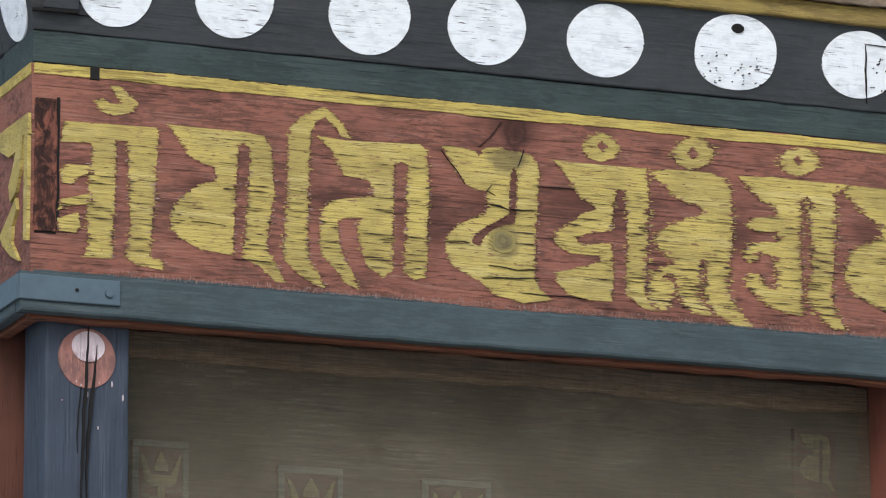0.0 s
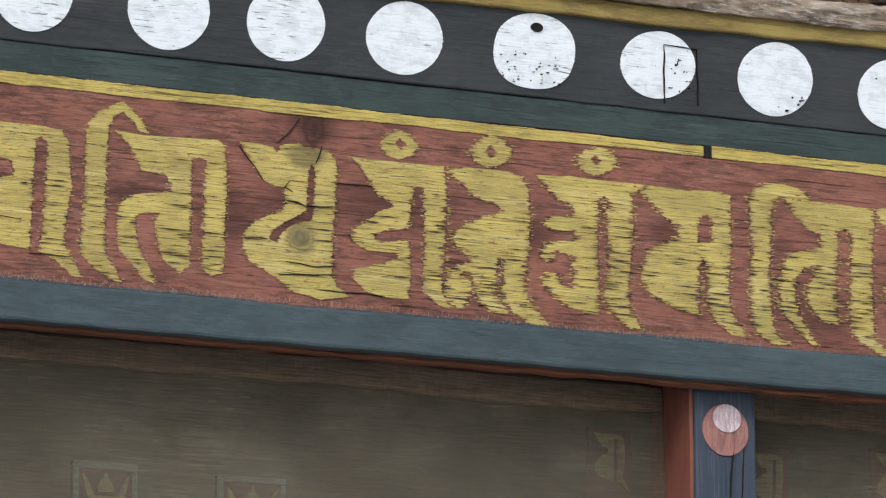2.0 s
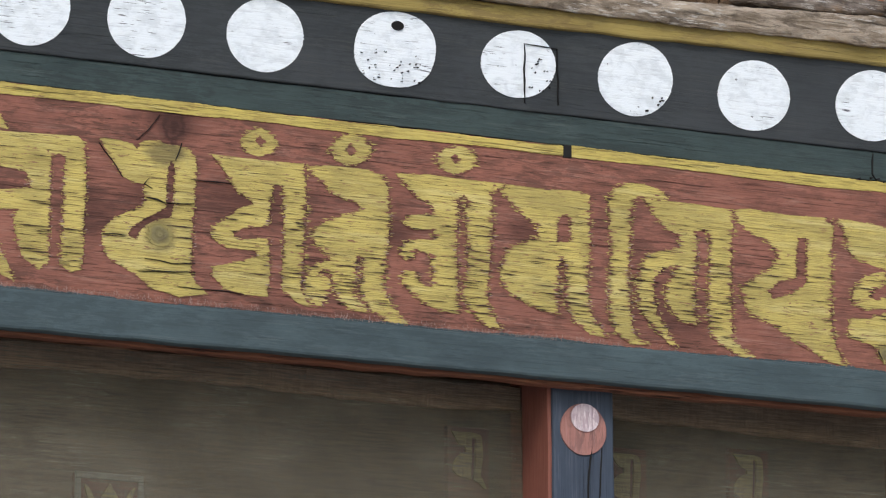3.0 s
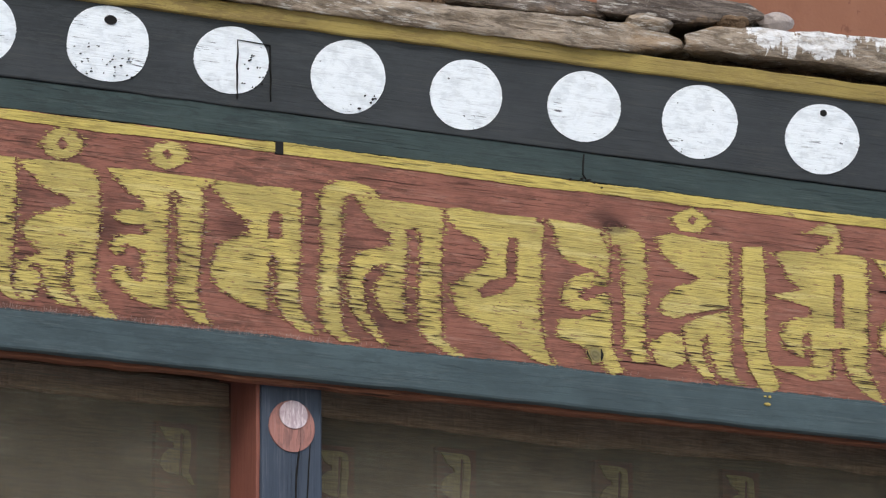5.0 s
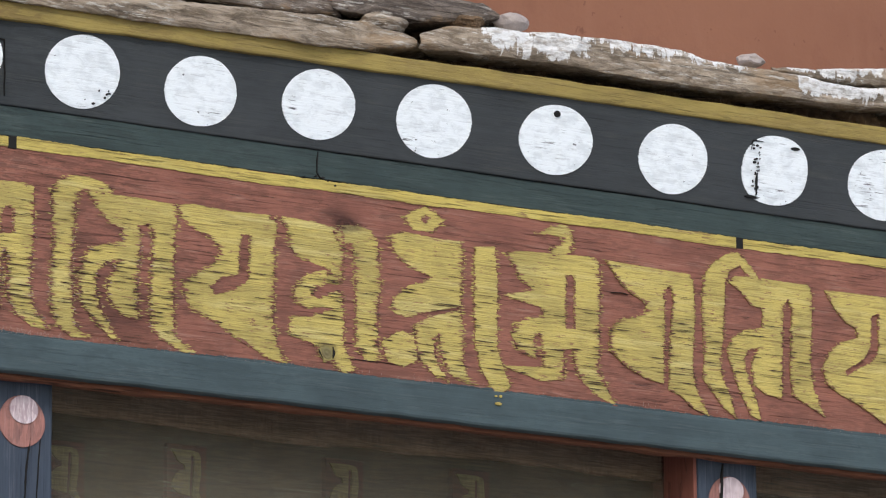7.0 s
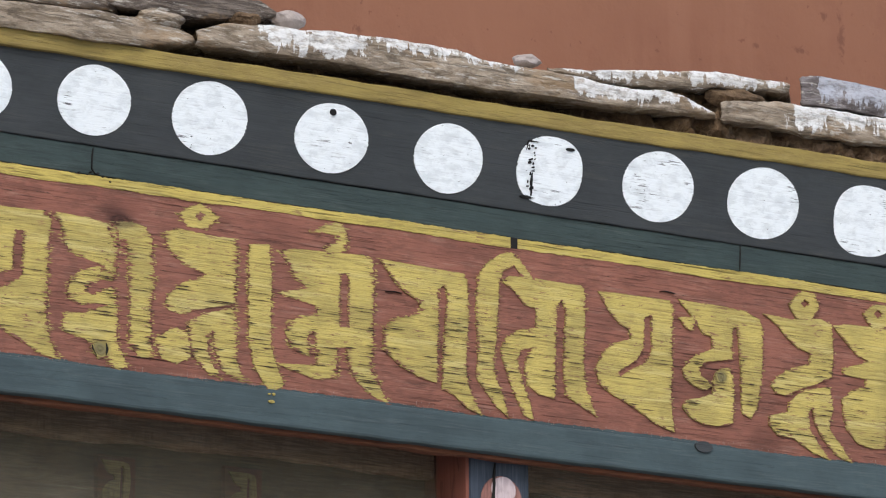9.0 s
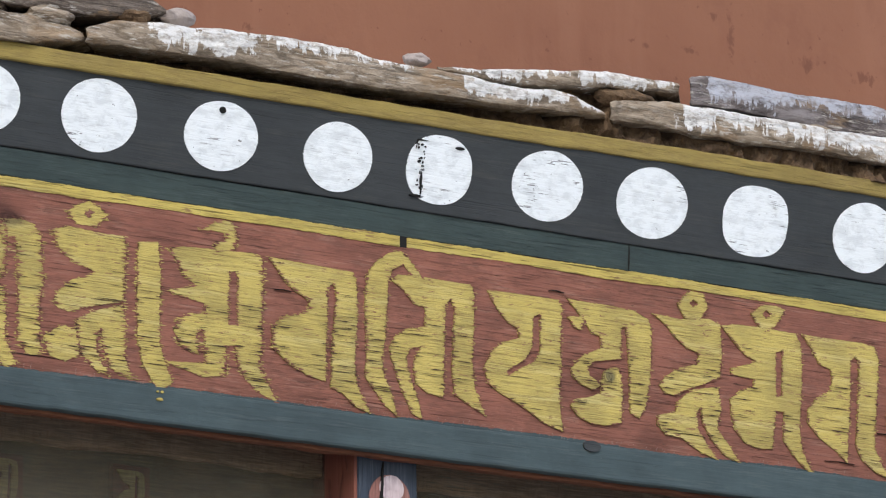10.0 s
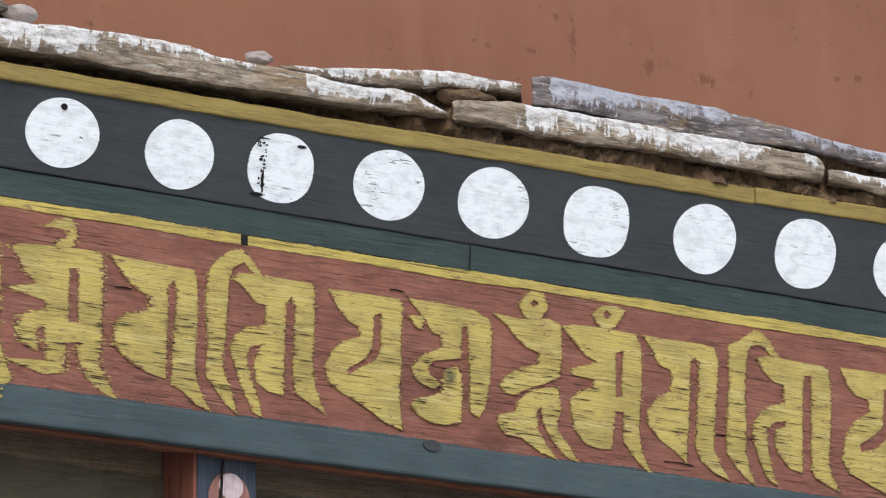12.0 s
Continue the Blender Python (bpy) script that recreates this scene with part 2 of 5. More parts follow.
# smudges on the terracotta wall: x, z, half width, half height
SMUDGES = ((4.129, 3.712, 0.006, 0.022), (4.191, 3.758, 0.014, 0.005), (4.304, 3.749, 0.009, 0.006), (5.053, 3.833, 0.008, 0.004), (5.141, 3.839, 0.014, 0.005), (5.221, 3.875, 0.006, 0.045),
           (5.382, 3.853, 0.012, 0.013), (5.497, 3.845, 0.022, 0.008), (5.779, 3.891, 0.008, 0.005), (5.826, 3.897, 0.010, 0.006), (5.188, 3.903, 0.006, 0.006))


def make_plaster():
    n = Nodes("terracotta_wash_plaster")
    a, b = n.noise((1.6, 1.6, 2.2), 4, 0.6), n.noise((26, 26, 30), 4, 0.6)
    c = n.mix(n.ramp(a, 0.35, 0.7), (0.282, 0.126, 0.076), (0.240, 0.103, 0.062))
    c = n.mix(n.ramp(n.noise((9, 9, 1.2), 4, 0.6), 0.48, 0.70, 0.0, 0.45), c, (0.320, 0.150, 0.094))
    c = n.mix(n.ramp(n.noise((14, 14, 9), 5, 0.65, 0.4), 0.50, 0.68, 0.0, 0.35), c, (0.225, 0.095, 0.060))
    c = n.mix(n.ramp(n.noise((55, 50, 60), 3, 0.6), 0.68, 0.73, 0.0, 0.55), c, (0.16, 0.062, 0.042))
    rag = n.noise((70, 70, 60), 5, 0.7, 0.5)
    for x, z, rx, rz in SMUDGES:
        d = n.maths("ADD", n.spot(x, z, 1.4 * rx, 1.4 * rz), n.maths("MULTIPLY", n.maths("SUBTRACT", rag, 0.5), 4.5))
        c = n.mix(n.ramp(d, 0.1, 1.0, 0.55, 0.0), c, (0.13, 0.050, 0.035))
    return n.finish(c, 0.9, n.maths("ADD", b, n.maths("MULTIPLY", rag, 0.4)), 0.0016)


def make_net():
    """A fine wire net, too close-meshed to be told apart: part see-through, part dull olive-brown, with dust in its ripples."""
    n = Nodes("fine_wire_net")
    weave = n.noise((26, 40, 560), 3, 0.6, 0.4)
    rows = n.noise((640, 40, 50), 1, 0.5)
    ripple = n.noise((6, 10, 210), 3, 0.6, 0.5)
    cloud = n.noise((6, 5, 9), 4, 0.65)
    c = n.mix(n.ramp(cloud, 0.35, 0.65), (0.118, 0.105, 0.074), (0.190, 0.170, 0.124))
    c = n.mix(n.ramp(ripple, 0.40, 0.60, 0.0, 0.45), c, (0.088, 0.078, 0.058))
    n.finish(c, 0.85)
    clear = n.tree.nodes.new("ShaderNodeBsdfTransparent")
    mixer = n.tree.nodes.new("ShaderNodeMixShader")
    n.link(n.ramp(n.maths("ADD", weave, n.maths("MULTIPLY", rows, 0.35)), 0.50, 0.86, 0.48, 0.72), mixer.inputs[0])
    n.link(clear.outputs[0], mixer.inputs[1])
    n.link(n.bsdf.outputs[0], mixer.inputs[2])
    n.link(mixer.outputs[0], n.tree.nodes["Material Output"].inputs["Surface"])
    return n.mat


def plain(name, colour, rough=0.85, scale=30.0, spread=0.25, depth=0.001):
    n = Nodes(name)
    a = n.noise((scale, scale, scale), 4, 0.6)
    c = n.mix(a, tuple(v * (1 - spread) for v in colour), tuple(min(1, v * (1 + spread)) for v in colour))
    return n.finish(c, rough, a, depth)


WHITE, MUD, PLASTER, NET = make_white(), make_mud(), make_plaster(), make_net()
SLATE = make_slate("weathered_slate", (0.180, 0.136, 0.094), (0.425, 0.345, 0.26))
DARK_SLATE = make_slate("dark_slate", (0.090, 0.070, 0.057), (0.235, 0.19, 0.155))
GREY_SLATE = make_slate("grey_slate", (0.13, 0.105, 0.098), (0.27, 0.24, 0.235), (0.47, 0.48, 0.53))
EDGE = plain("worn_brown_edge", (0.27, 0.165, 0.075), 0.85, 60.0, 0.4, 0.0)
CRACK = plain("dark_brown_crack", (0.055, 0.033, 0.020))
DARK = plain("black_gap", (0.012, 0.011, 0.010))
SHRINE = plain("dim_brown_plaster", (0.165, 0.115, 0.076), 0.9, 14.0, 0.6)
SCRATCH = plain("pale_scratched_paint", (0.37, 0.26, 0.225), 0.85, 40.0, 0.4)
PANEL = plain("painted_panel_maroon", (0.20, 0.075, 0.05), 0.8, 20.0)
PANEL_EDGE = plain("panel_grey_green_border", (0.30, 0.30, 0.25), 0.8, 20.0)
PANEL_MARK = plain("panel_dull_yellow", (0.44, 0.34, 0.14), 0.8, 40.0)
# pale on purpose: reflects light up on to the leaning cornice and discs
BOUNCE_EARTH = plain("pale_bounce_earth", (0.42, 0.40, 0.38), 0.95, 3.0, 0.3, 0.01)
STRAP = plain("blue_painted_iron", (0.085, 0.125, 0.15), 0.55, 60.0, 0.2, 0.0006)
def make_rotten():
    n = Nodes("rotten_red_brown_wood")
    a, b = n.noise((55, 55, 40), 6, 0.7, 0.6), n.noise((130, 130, 22), 5, 0.7)
    c = n.mix(n.ramp(a, 0.40, 0.60), (0.035, 0.017, 0.013), (0.26, 0.095, 0.062))
    c = n.mix(n.ramp(b, 0.50, 0.64, 0.0, 0.85), c, (0.05, 0.022, 0.017))
    return n.finish(c, 0.9, n.maths("ADD", a, b), 0.006)


# bare knots that stand out of the paint: x, z, half width, half height
BARE_KNOTS = ((2.5131, 3.1363, 0.0185, 0.0160), (3.539, 3.0757, 0.0125, 0.0115), (4.553, 3.151, 0.0105, 0.0105))


def make_knot():
    n = Nodes("bare_knot_wood")
    d = 9.0
    for spot in BARE_KNOTS:
        d = n.maths("MINIMUM", n.spot(*spot), d)
    swirl = n.noise((50, 50, 70), 4, 0.6)
    d = n.maths("ADD", d, n.maths("MULTIPLY", swirl, 0.9))
    rings = n.maths("SINE", n.maths("MULTIPLY", d, 15.0))
    c = n.mix(n.ramp(rings, -1.0, 1.0), (0.165, 0.138, 0.062), (0.20, 0.168, 0.078))
    c = n.mix(n.ramp(swirl, 0.48, 0.62, 0.0, 0.6), c, (0.10, 0.075, 0.045))
    c = n.mix(n.ramp(d, 0.95, 1.30, 0.0, 0.9), c, (0.30, 0.245, 0.085))
    flecks = n.ramp(n.noise((150, 90, 90), 3, 0.6), 0.64, 0.69, 0.0, 0.9)
    c = n.mix(flecks, c, (0.03, 0.02, 0.014))
    return n.finish(c, 0.85, n.maths("ADD", n.maths("MULTIPLY", rings, 0.3), swirl), 0.0008)


CHARRED = make_rotten()
KNOT_WOOD = make_knot()
MUD_STONE = plain("pale_stone", (0.42, 0.36, 0.33), 0.9, 60.0, 0.3, 0.003)


# ---- building helpers ----
def part(name, bm, material, parent=None, label="", smooth=False):
    me = bpy.data.meshes.new(name)
    if parent is not None:
        p, up = Vector(parent.location), parent.parent
        while up is not None:
            p, up = p + Vector(up.location), up.parent
        bmesh.ops.translate(bm, verts=bm.verts, vec=-p)
    if smooth:
        for f in bm.faces:
            f.smooth = True
    bm.to_mesh(me)
    bm.free()
    me.materials.append(material)
    ob = new(name, me)
    if parent is not None:
        ob.parent = parent
    if label:
        tagged(ob, label)
    return ob


def thing(name, base, label, category, group="", kind=""):
    e = new(name)
    e.location = base
    e.empty_display_size = 0.05
    return tagged(e, label, category, group, kind)


def wobble(x, y, z, size, seed):
    """Smooth unevenness in a range of about plus or minus one."""
    return noise.noise(Vector((x / size + seed * 7.3, y / size - seed * 3.1, z / size + seed)))


def board(x0, x1, y0, y1, z0, z1, edge=0.003, uneven=0.0012, step=0.02, seed=1.0, along="x"):
    """A sawn board with rounded arrises whose faces and edges wander a little; it runs along x, y or z."""
    bm = bmesh.new()
    e = edge
    if along == "x":
        (a0, a1), (b0, b1), (c0, c1) = (x0, x1), (y0, y1), (z0, z1)
    elif along == "y":
        (a0, a1), (b0, b1), (c0, c1) = (y0, y1), (x0, x1), (z0, z1)
    else:
        (a0, a1), (b0, b1), (c0, c1) = (z0, z1), (x0, x1), (y0, y1)
    ring = [(b0 + e, c0), (b1 - e, c0), (b1 - 0.3 * e, c0 + 0.3 * e), (b1, c0 + e), (b1, c1 - e), (b1 - 0.3 * e, c1 - 0.3 * e), (b1 - e, c1),
            (b0 + e, c1), (b0 + 0.3 * e, c1 - 0.3 * e), (b0, c1 - e), (b0, c0 + e), (b0 + 0.3 * e, c0 + 0.3 * e)]
    n = max(2, int((a1 - a0) / step))
    rows = []
    for i in range(n + 1):
        a = a0 + (a1 - a0) * i / n
        row = []
        for b, c in ring:
            b2 = b + uneven * wobble(a, b, c, 0.05, seed) + uneven * wobble(a, b, c, 0.3, seed + 3)
            c2 = c + uneven * wobble(a, c, b, 0.05, seed + 5) + uneven * wobble(a, c, b, 0.3, seed + 8)
            row.append(bm.verts.new({"x": (a, b2, c2), "y": (b2, a, c2), "z": (b2, c2, a)}[along]))
        rows.append(row)
    for i in range(n):
        for j in range(12):
            k = (j + 1) % 12
            bm.faces.new((rows[i][j], rows[i][k], rows[i + 1][k], rows[i + 1][j]))
    bm.faces.new(rows[0])
    bm.faces.new(rows[-1])
    bmesh.ops.recalc_face_normals(bm, faces=bm.faces)
    return bm


def frayed(outline, ragged, seed, step):
    """The outline in short steps, its steep edges frayed into teeth along the grain."""
    dice = random.Random(int(seed * 1000))
    pts = []
    for i, (xa, za) in enumerate(outline):
        xb, zb = outline[(i + 1) % len(outline)]
        d = math.hypot(xb - xa, zb - za)
        k = max(1, int(d / step))
        for j in range(k):
            x, z = xa + (xb - xa) * j / k, za + (zb - za) * j / k
            fray = ragged * (abs(zb - za) / max(d, 1e-6)) ** 1.5 if j else 0.0
            # teeth keep to the rows of the grain, so that both rims of a stroke fray alike
            row = noise.noise(Vector((x / 0.045, z / 0.0021, seed)))
            thread = noise.noise(Vector((x / 0.02, z / 0.0011, seed + 9)))
            calm = 0.55 + 0.9 * abs(wobble(0.2, z, x, 0.03, seed + 6))
            x += fray * calm * (1.6 * row + 1.2 * thread + 0.5 * (2 * dice.random() - 1))
            z += 0.22 * ragged * (wobble(x, 1, z, 0.008, seed + 4) + 0.5 * wobble(x, 1, z, 0.003, seed + 5))
            pts.append((x, z))
    return pts


def relief(bm, outline, front, back, ragged=0.0, seed=0.0, step=0.004, hole=()):
    """Adds a shape cut out in relief to bm: outline (and an opening) in (x, z), its face towards the street at y = front."""
    loops = [frayed(outline, ragged, seed, step)] + ([frayed(hole, ragged, seed + 1, step)] if hole else [])
    flat, rim = [], []
    for loop in loops:
        n0, m = len(flat), len(loop)
        flat += [Vector(p) for p in loop]
        rim += [(n0 + i, n0 + (i + 1) % m) for i in range(m)]
        a = [bm.verts.new((x, front, z)) for x, z in loop]
        b = [bm.verts.new((x, back, z)) for x, z in loop]
        for i in range(m):
            bm.faces.new((a[i], b[i], b[(i + 1) % m], a[(i + 1) % m]))
    places, _, faces, *_ = delaunay_2d_cdt(flat, rim, [], 0, 1e-6)
    top = [bm.verts.new((p.x, front, p.y)) for p in places]
    e = np.array([(*flat[i], *flat[j]) for i, j in rim])
    for f in faces:
        x, z = (sum(places[k][c] for k in f) / len(f) for c in (0, 1))
        crossed = (e[:, 1] > z) != (e[:, 3] > z)
        dz = np.where(crossed, e[:, 3] - e[:, 1], 1.0)
        if np.count_nonzero(crossed & (x < e[:, 0] + (z - e[:, 1]) * (e[:, 2] - e[:, 0]) / dz)) % 2:
            bm.faces.new([top[k] for k in f])
    bmesh.ops.remove_doubles(bm, verts=bm.verts, dist=1e-7)


def flipped(bm):
    bmesh.ops.recalc_face_normals(bm, faces=bm.faces)
    return bm


def oval(x, z, rx, rz, n=40, squash=0.0, seed=0.0):
    pts = []
    for i in range(n):
        a = 2 * math.pi * i / n
        k = 1 + 0.018 * wobble(math.cos(a), math.sin(a), 0, 0.7, seed + x * 5)
        p = 2.0 + squash
        c, s = math.cos(a), math.sin(a)
        k *= (abs(c) ** p + abs(s) ** p) ** (-1 / p)
        pts.append((x + rx * k * c, z + rz * k * s))
    return pts


# ---- the setting ----
LEFT, RIGHT = 1.9065, 7.2
# unseen ground, added as a pale reflector below the eaves
ground_bm = bmesh.new()
bmesh.ops.create_grid(ground_bm, x_segments=60, y_segments=60, size=60)
for v in ground_bm.verts:
    v.co.z = 0.03 * wobble(v.co.x, v.co.y, 0, 3.0, 2)
    v.co.z *= min(1, max(0, (abs(v.co.y - 1) - 1) / 2))
tagged(part("ground", ground_bm, BOUNCE_EARTH), "unseen ground in front of the building, pale to bounce light up", "ground", kind="structure")
far_bm = bmesh.new()
bmesh.ops.create_grid(far_bm, x_segments=2, y_segments=2, size=2500)
bmesh.ops.translate(far_bm, verts=far_bm.verts, vec=(0, 0, -0.06))
tagged(part("ground_distance", far_bm, BOUNCE_EARTH), "unseen ground reaching the horizon, pale to bounce light up", "ground", kind="structure")

# terracotta wall of the upper storey, set back behind the eaves
WALL_Y = 0.55
tagged(part("wall_north", board(2.75, 16.0, WALL_Y, WALL_Y + 0.45, 0.0, 7.5, 0.01, 0.004, 0.25, 3.0), PLASTER), "terracotta washed plaster wall rising behind the slates", "wall", kind="structure")
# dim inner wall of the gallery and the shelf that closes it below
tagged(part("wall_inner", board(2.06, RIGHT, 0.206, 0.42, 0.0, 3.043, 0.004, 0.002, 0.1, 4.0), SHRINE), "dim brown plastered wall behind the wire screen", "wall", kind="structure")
tagged(part("wall_sill", board(1.95, RIGHT, 0.03, 0.32, 0.0, 2.05, 0.01, 0.004, 0.1, 5.0), PLASTER), "low terracotta plaster wall under the window row", "wall", kind="structure")
tagged(part("wall_west", board(1.905, 1.99, 0.13, 1.4, 0.0, 3.043, 0.004, 0.002, 0.1, 6.0, "y"), SIDE_SHADED), "brown-red painted side wall, darkened for its shade", "wall", kind="structure")
tagged(part("ceiling_gallery", board(LEFT + 0.02, RIGHT, 0.125, 1.4, 3.41, 3.455, 0.003, 0.001, 0.2, 7.0), BATTEN), "rough boards under the slate roof", "ceiling", kind="structure")

# ---- the lintel: letters stand on it in relief ----
lintel = thing("lettered_lintel", (LEFT, 0.06, 3.047), "brick-red weathered timber lintel carved with yellow letters", "lintel")
body = part("beam", board(LEFT, RIGHT, 0.0, 0.12, 3.045, 3.3085, 0.004, 0.0010, 0.012, 11.0), RED, lintel)
side_lintel = thing("side_lintel", (LEFT, 0.13, 3.047), "brick-red painted timber lintel of the gable side", "lintel")
part("beam", board(LEFT, LEFT + 0.12, 0.1215, 1.4, 3.045, 3.3085, 0.004, 0.001, 0.03, 12.0, "y"), RED, side_lintel)


def strip(name, x0, x1, z0, z1, front, back, material, parent, ragged, seed, label=""):
    """A painted line with brushed, wavering edges."""
    bm = bmesh.new()
    dice = random.Random(int(seed))
    n = int((x1 - x0) / 0.003)
    rows = []
    for i in range(n + 1):
        x = x0 + (x1 - x0) * i / n
        a = z0 + ragged * (0.35 * (dice.random() - 0.5) + 0.4 * wobble(x, 0, 0, 0.025, seed) + wobble(x, 0, 0, 0.16, seed + 1))
        b = z1 + ragged * (0.35 * (dice.random() - 0.5) + 0.4 * wobble(x, 0, 0, 0.020, seed + 2) + wobble(x, 0, 0, 0.18, seed + 3))
        rows.append([bm.verts.new(p) for p in ((x, back, a), (x, front, a), (x, front, b), (x, back, b))])
    for p, q in zip(rows, rows[1:]):
        for j in range(3):
            bm.faces.new((p[j], q[j], q[j + 1], p[j + 1]))
    bm.faces.new(rows[0])
    bm.faces.new(rows[-1])
    return part(name, flipped(bm), material, parent, label)


# the yellow line breaks at three square nail holes
HOLES = (1.9845, 3.0755, 4.2000)
edges = [LEFT + 0.002] + [v for h in HOLES for v in (h - 0.006, h + 0.006)] + [RIGHT]
for i in range(0, len(edges), 2):
    strip("yellow_line", edges[i], edges[i + 1], 3.2935, 3.3080, -0.0015, 0.004, YELLOW_LINE, lintel, 0.0026, 20.0 + i, "yellow painted line with brushed edges")
for h in HOLES:
    part("nail_hole", board(h - 0.0058, h + 0.0058, -0.0012, 0.004, 3.2920, 3.3090, 0.001, 0.0004, 0.004, h), DARK, lintel, "square black nail hole")

strip("brushed_blue_edge", LEFT + 0.004, RIGHT, 3.0455, 3.0540, -0.0012, 0.003, BLUE, lintel, 0.0040, 29.0, "blue-grey paint brushed up over the red")

# ---- boards above and below the lintel ----
green = thing("green_board", (LEFT, 0.05, 3.31), "dark green painted board over the lettered lintel", "board")
part("plank", board(LEFT + 0.002, RIGHT, 0.003, 0.12, 3.3092, 3.3482, 0.0012, 0.0010, 0.015, 31.0), GREEN, green)
part("plank", board(LEFT + 0.002, LEFT + 0.10, 0.1215, 1.4, 3.3095, 3.3470, 0.003, 0.001, 0.03, 32.0, "y"), GREEN, green)

# The cornice leans out over the lintel: its foot stands at LEAN_Z, and it comes forward by LEAN for each metre up.
LEAN_Z, LEAN = 3.3486, math.tan(radians(14))


def leaning(bm, corner=False, side=False):
    """Leans upright boards outwards; at the corner the ends are mitred."""
    for v in bm.verts:
        out = LEAN * (v.co.z - LEAN_Z)
        if side:
            v.co.x -= out
        else:
            v.co.y -= out
            if corner and v.co.x < LEFT + 0.012:
                v.co.x -= out
    return bm


def leant(x, z):
    """Where the sight line to (x, 0, z) meets the leaning board."""
    k = (6 + LEAN * (LEAN_Z - 1.6)) / (6 + LEAN * (z - 1.6))
    return k * x, 6 * k - 6, 1.6 + k * (z - 1.6)


RISE = 0.0090


def rising(bm, above=0.0):
    """The fillet climbs a little along the wall; moves all that stands above a height."""
    for v in bm.verts:
        if v.co.z > above:
            v.co.z += RISE * (v.co.x - 4.35) - 0.0015
    return bm


disc_board = thing("disc_board", (LEFT, 0.05, 3.35), "blue-black cornice board painted with a row of white discs", "cornice")
part("plank", leaning(rising(board(LEFT + 0.002, RIGHT, 0.0, 0.12, LEAN_Z, 3.4680, 0.0018, 0.0010, 0.015, 33.0), 3.42), True), BLACK, disc_board)
part("plank", leaning(board(LEFT + 0.002, LEFT + 0.10, 0.1215, 1.4, LEAN_Z, 3.4645, 0.004, 0.001, 0.03, 34.0, "y"), False, True), BLACK, disc_board)
part("plank", leaning(board(LEFT + 0.0022, LEFT + 0.10, 0.004, 0.1205, LEAN_Z, 3.4645, 0.002, 0.001, 0.03, 34.0, "y"), False, True), BLACK, disc_board)
# middle, half width and half height of each disc
DISCS = [(2.0107, 3.4074, 0.0473, 0.0451), (2.1622, 3.4111, 0.0504, 0.0479), (2.3383, 3.4079, 0.0536, 0.0485), (2.4939, 3.4089, 0.0519, 0.0476), (2.6541, 3.4061, 0.0521, 0.0457),
         (2.8331, 3.4080, 0.0564, 0.0473), (3.0069, 3.4085, 0.0528, 0.0429), (3.1753, 3.4072, 0.0537, 0.0475), (3.3495, 3.4041, 0.0533, 0.0455), (3.5278, 3.4099, 0.0554, 0.0465)]
DISCS += [(3.7063, 3.4106, 0.0583, 0.0492), (3.9005, 3.4094, 0.0588, 0.0471), (4.0917, 3.4069, 0.0565, 0.0476), (4.2620, 3.4114, 0.0547, 0.0481), (4.4492, 3.4139, 0.0622, 0.0496),
          (4.6353, 3.4139, 0.0637, 0.0509), (4.8238, 3.4118, 0.0598, 0.0507), (5.0285, 3.4139, 0.0589, 0.0513), (5.2237, 3.4175, 0.0587, 0.0518), (5.4190, 3.4200, 0.0590, 0.0515)]
# discs that came out squarer than the rest
SQUARE = {6: 0.22, 14: 0.3, 17: 0.45, 19: 0.2}
disc_parts = []
for i, (x, z, rx, rz) in enumerate(DISCS):
    bm = bmesh.new()
    relief(bm, oval(0, 0, rx, rz, 64, SQUARE.get(i + 1, 0.0), i), -0.0012, 0.004, 0.0009, 40 + i, 0.0012)
    bmesh.ops.rotate(bm, verts=bm.verts, cent=(0, 0, 0), matrix=Matrix.Rotation(math.atan(LEAN), 3, "X"))
    bmesh.ops.translate(bm, verts=bm.verts, vec=leant(x, z))
    disc_parts.append((x, part("disc", flipped(bm), WHITE, disc_board, "brushed white paint disc")))

ochre = thing("ochre_fillet", (LEFT, 0.05, 3.466), "ochre yellow painted fillet board under the slates", "fillet")
part("plank", rising(board(LEFT - 0.037, 5.098, -0.0340, 0.12, 3.4655, 3.4900, 0.003, 0.0018, 0.015, 35.0)), OCHRE, ochre)
part("plank", rising(board(5.101, RIGHT, -0.0350, 0.12, 3.4665, 3.4910, 0.003, 0.0018, 0.015, 36.0)), OCHRE, ochre)
part("plank", rising(board(LEFT - 0.037, LEFT + 0.10, 0.1215, 1.4, 3.4655, 3.4900, 0.003, 0.0018, 0.03, 37.0, "y")), OCHRE, ochre)

blue = thing("blue_sill_board", (LEFT, 0.0, 3.0), "blue-grey painted board under the lettered lintel", "board")
part("plank", board(LEFT - 0.018, RIGHT, -0.020, -0.001, 2.9985, 3.0475, 0.004, 0.0014, 0.015, 38.0), BLUE, blue)
part("plank", board(LEFT - 0.018, LEFT - 0.001, -0.0005, 1.4, 2.9985, 3.0475, 0.004, 0.001, 0.03, 39.0, "y"), BLUE, blue)
part("soffit", board(LEFT + 0.001, RIGHT, 0.0, 0.018, 2.9940, 3.0435, 0.002, 0.0022, 0.012, 41.0), SOFFIT, blue, "red-brown bare underside of the board")
part("soffit", board(LEFT + 0.001, LEFT + 0.018, 0.0185, 1.4, 2.9965, 3.0435, 0.002, 0.001, 0.03, 42.0, "y"), SOFFIT, blue)


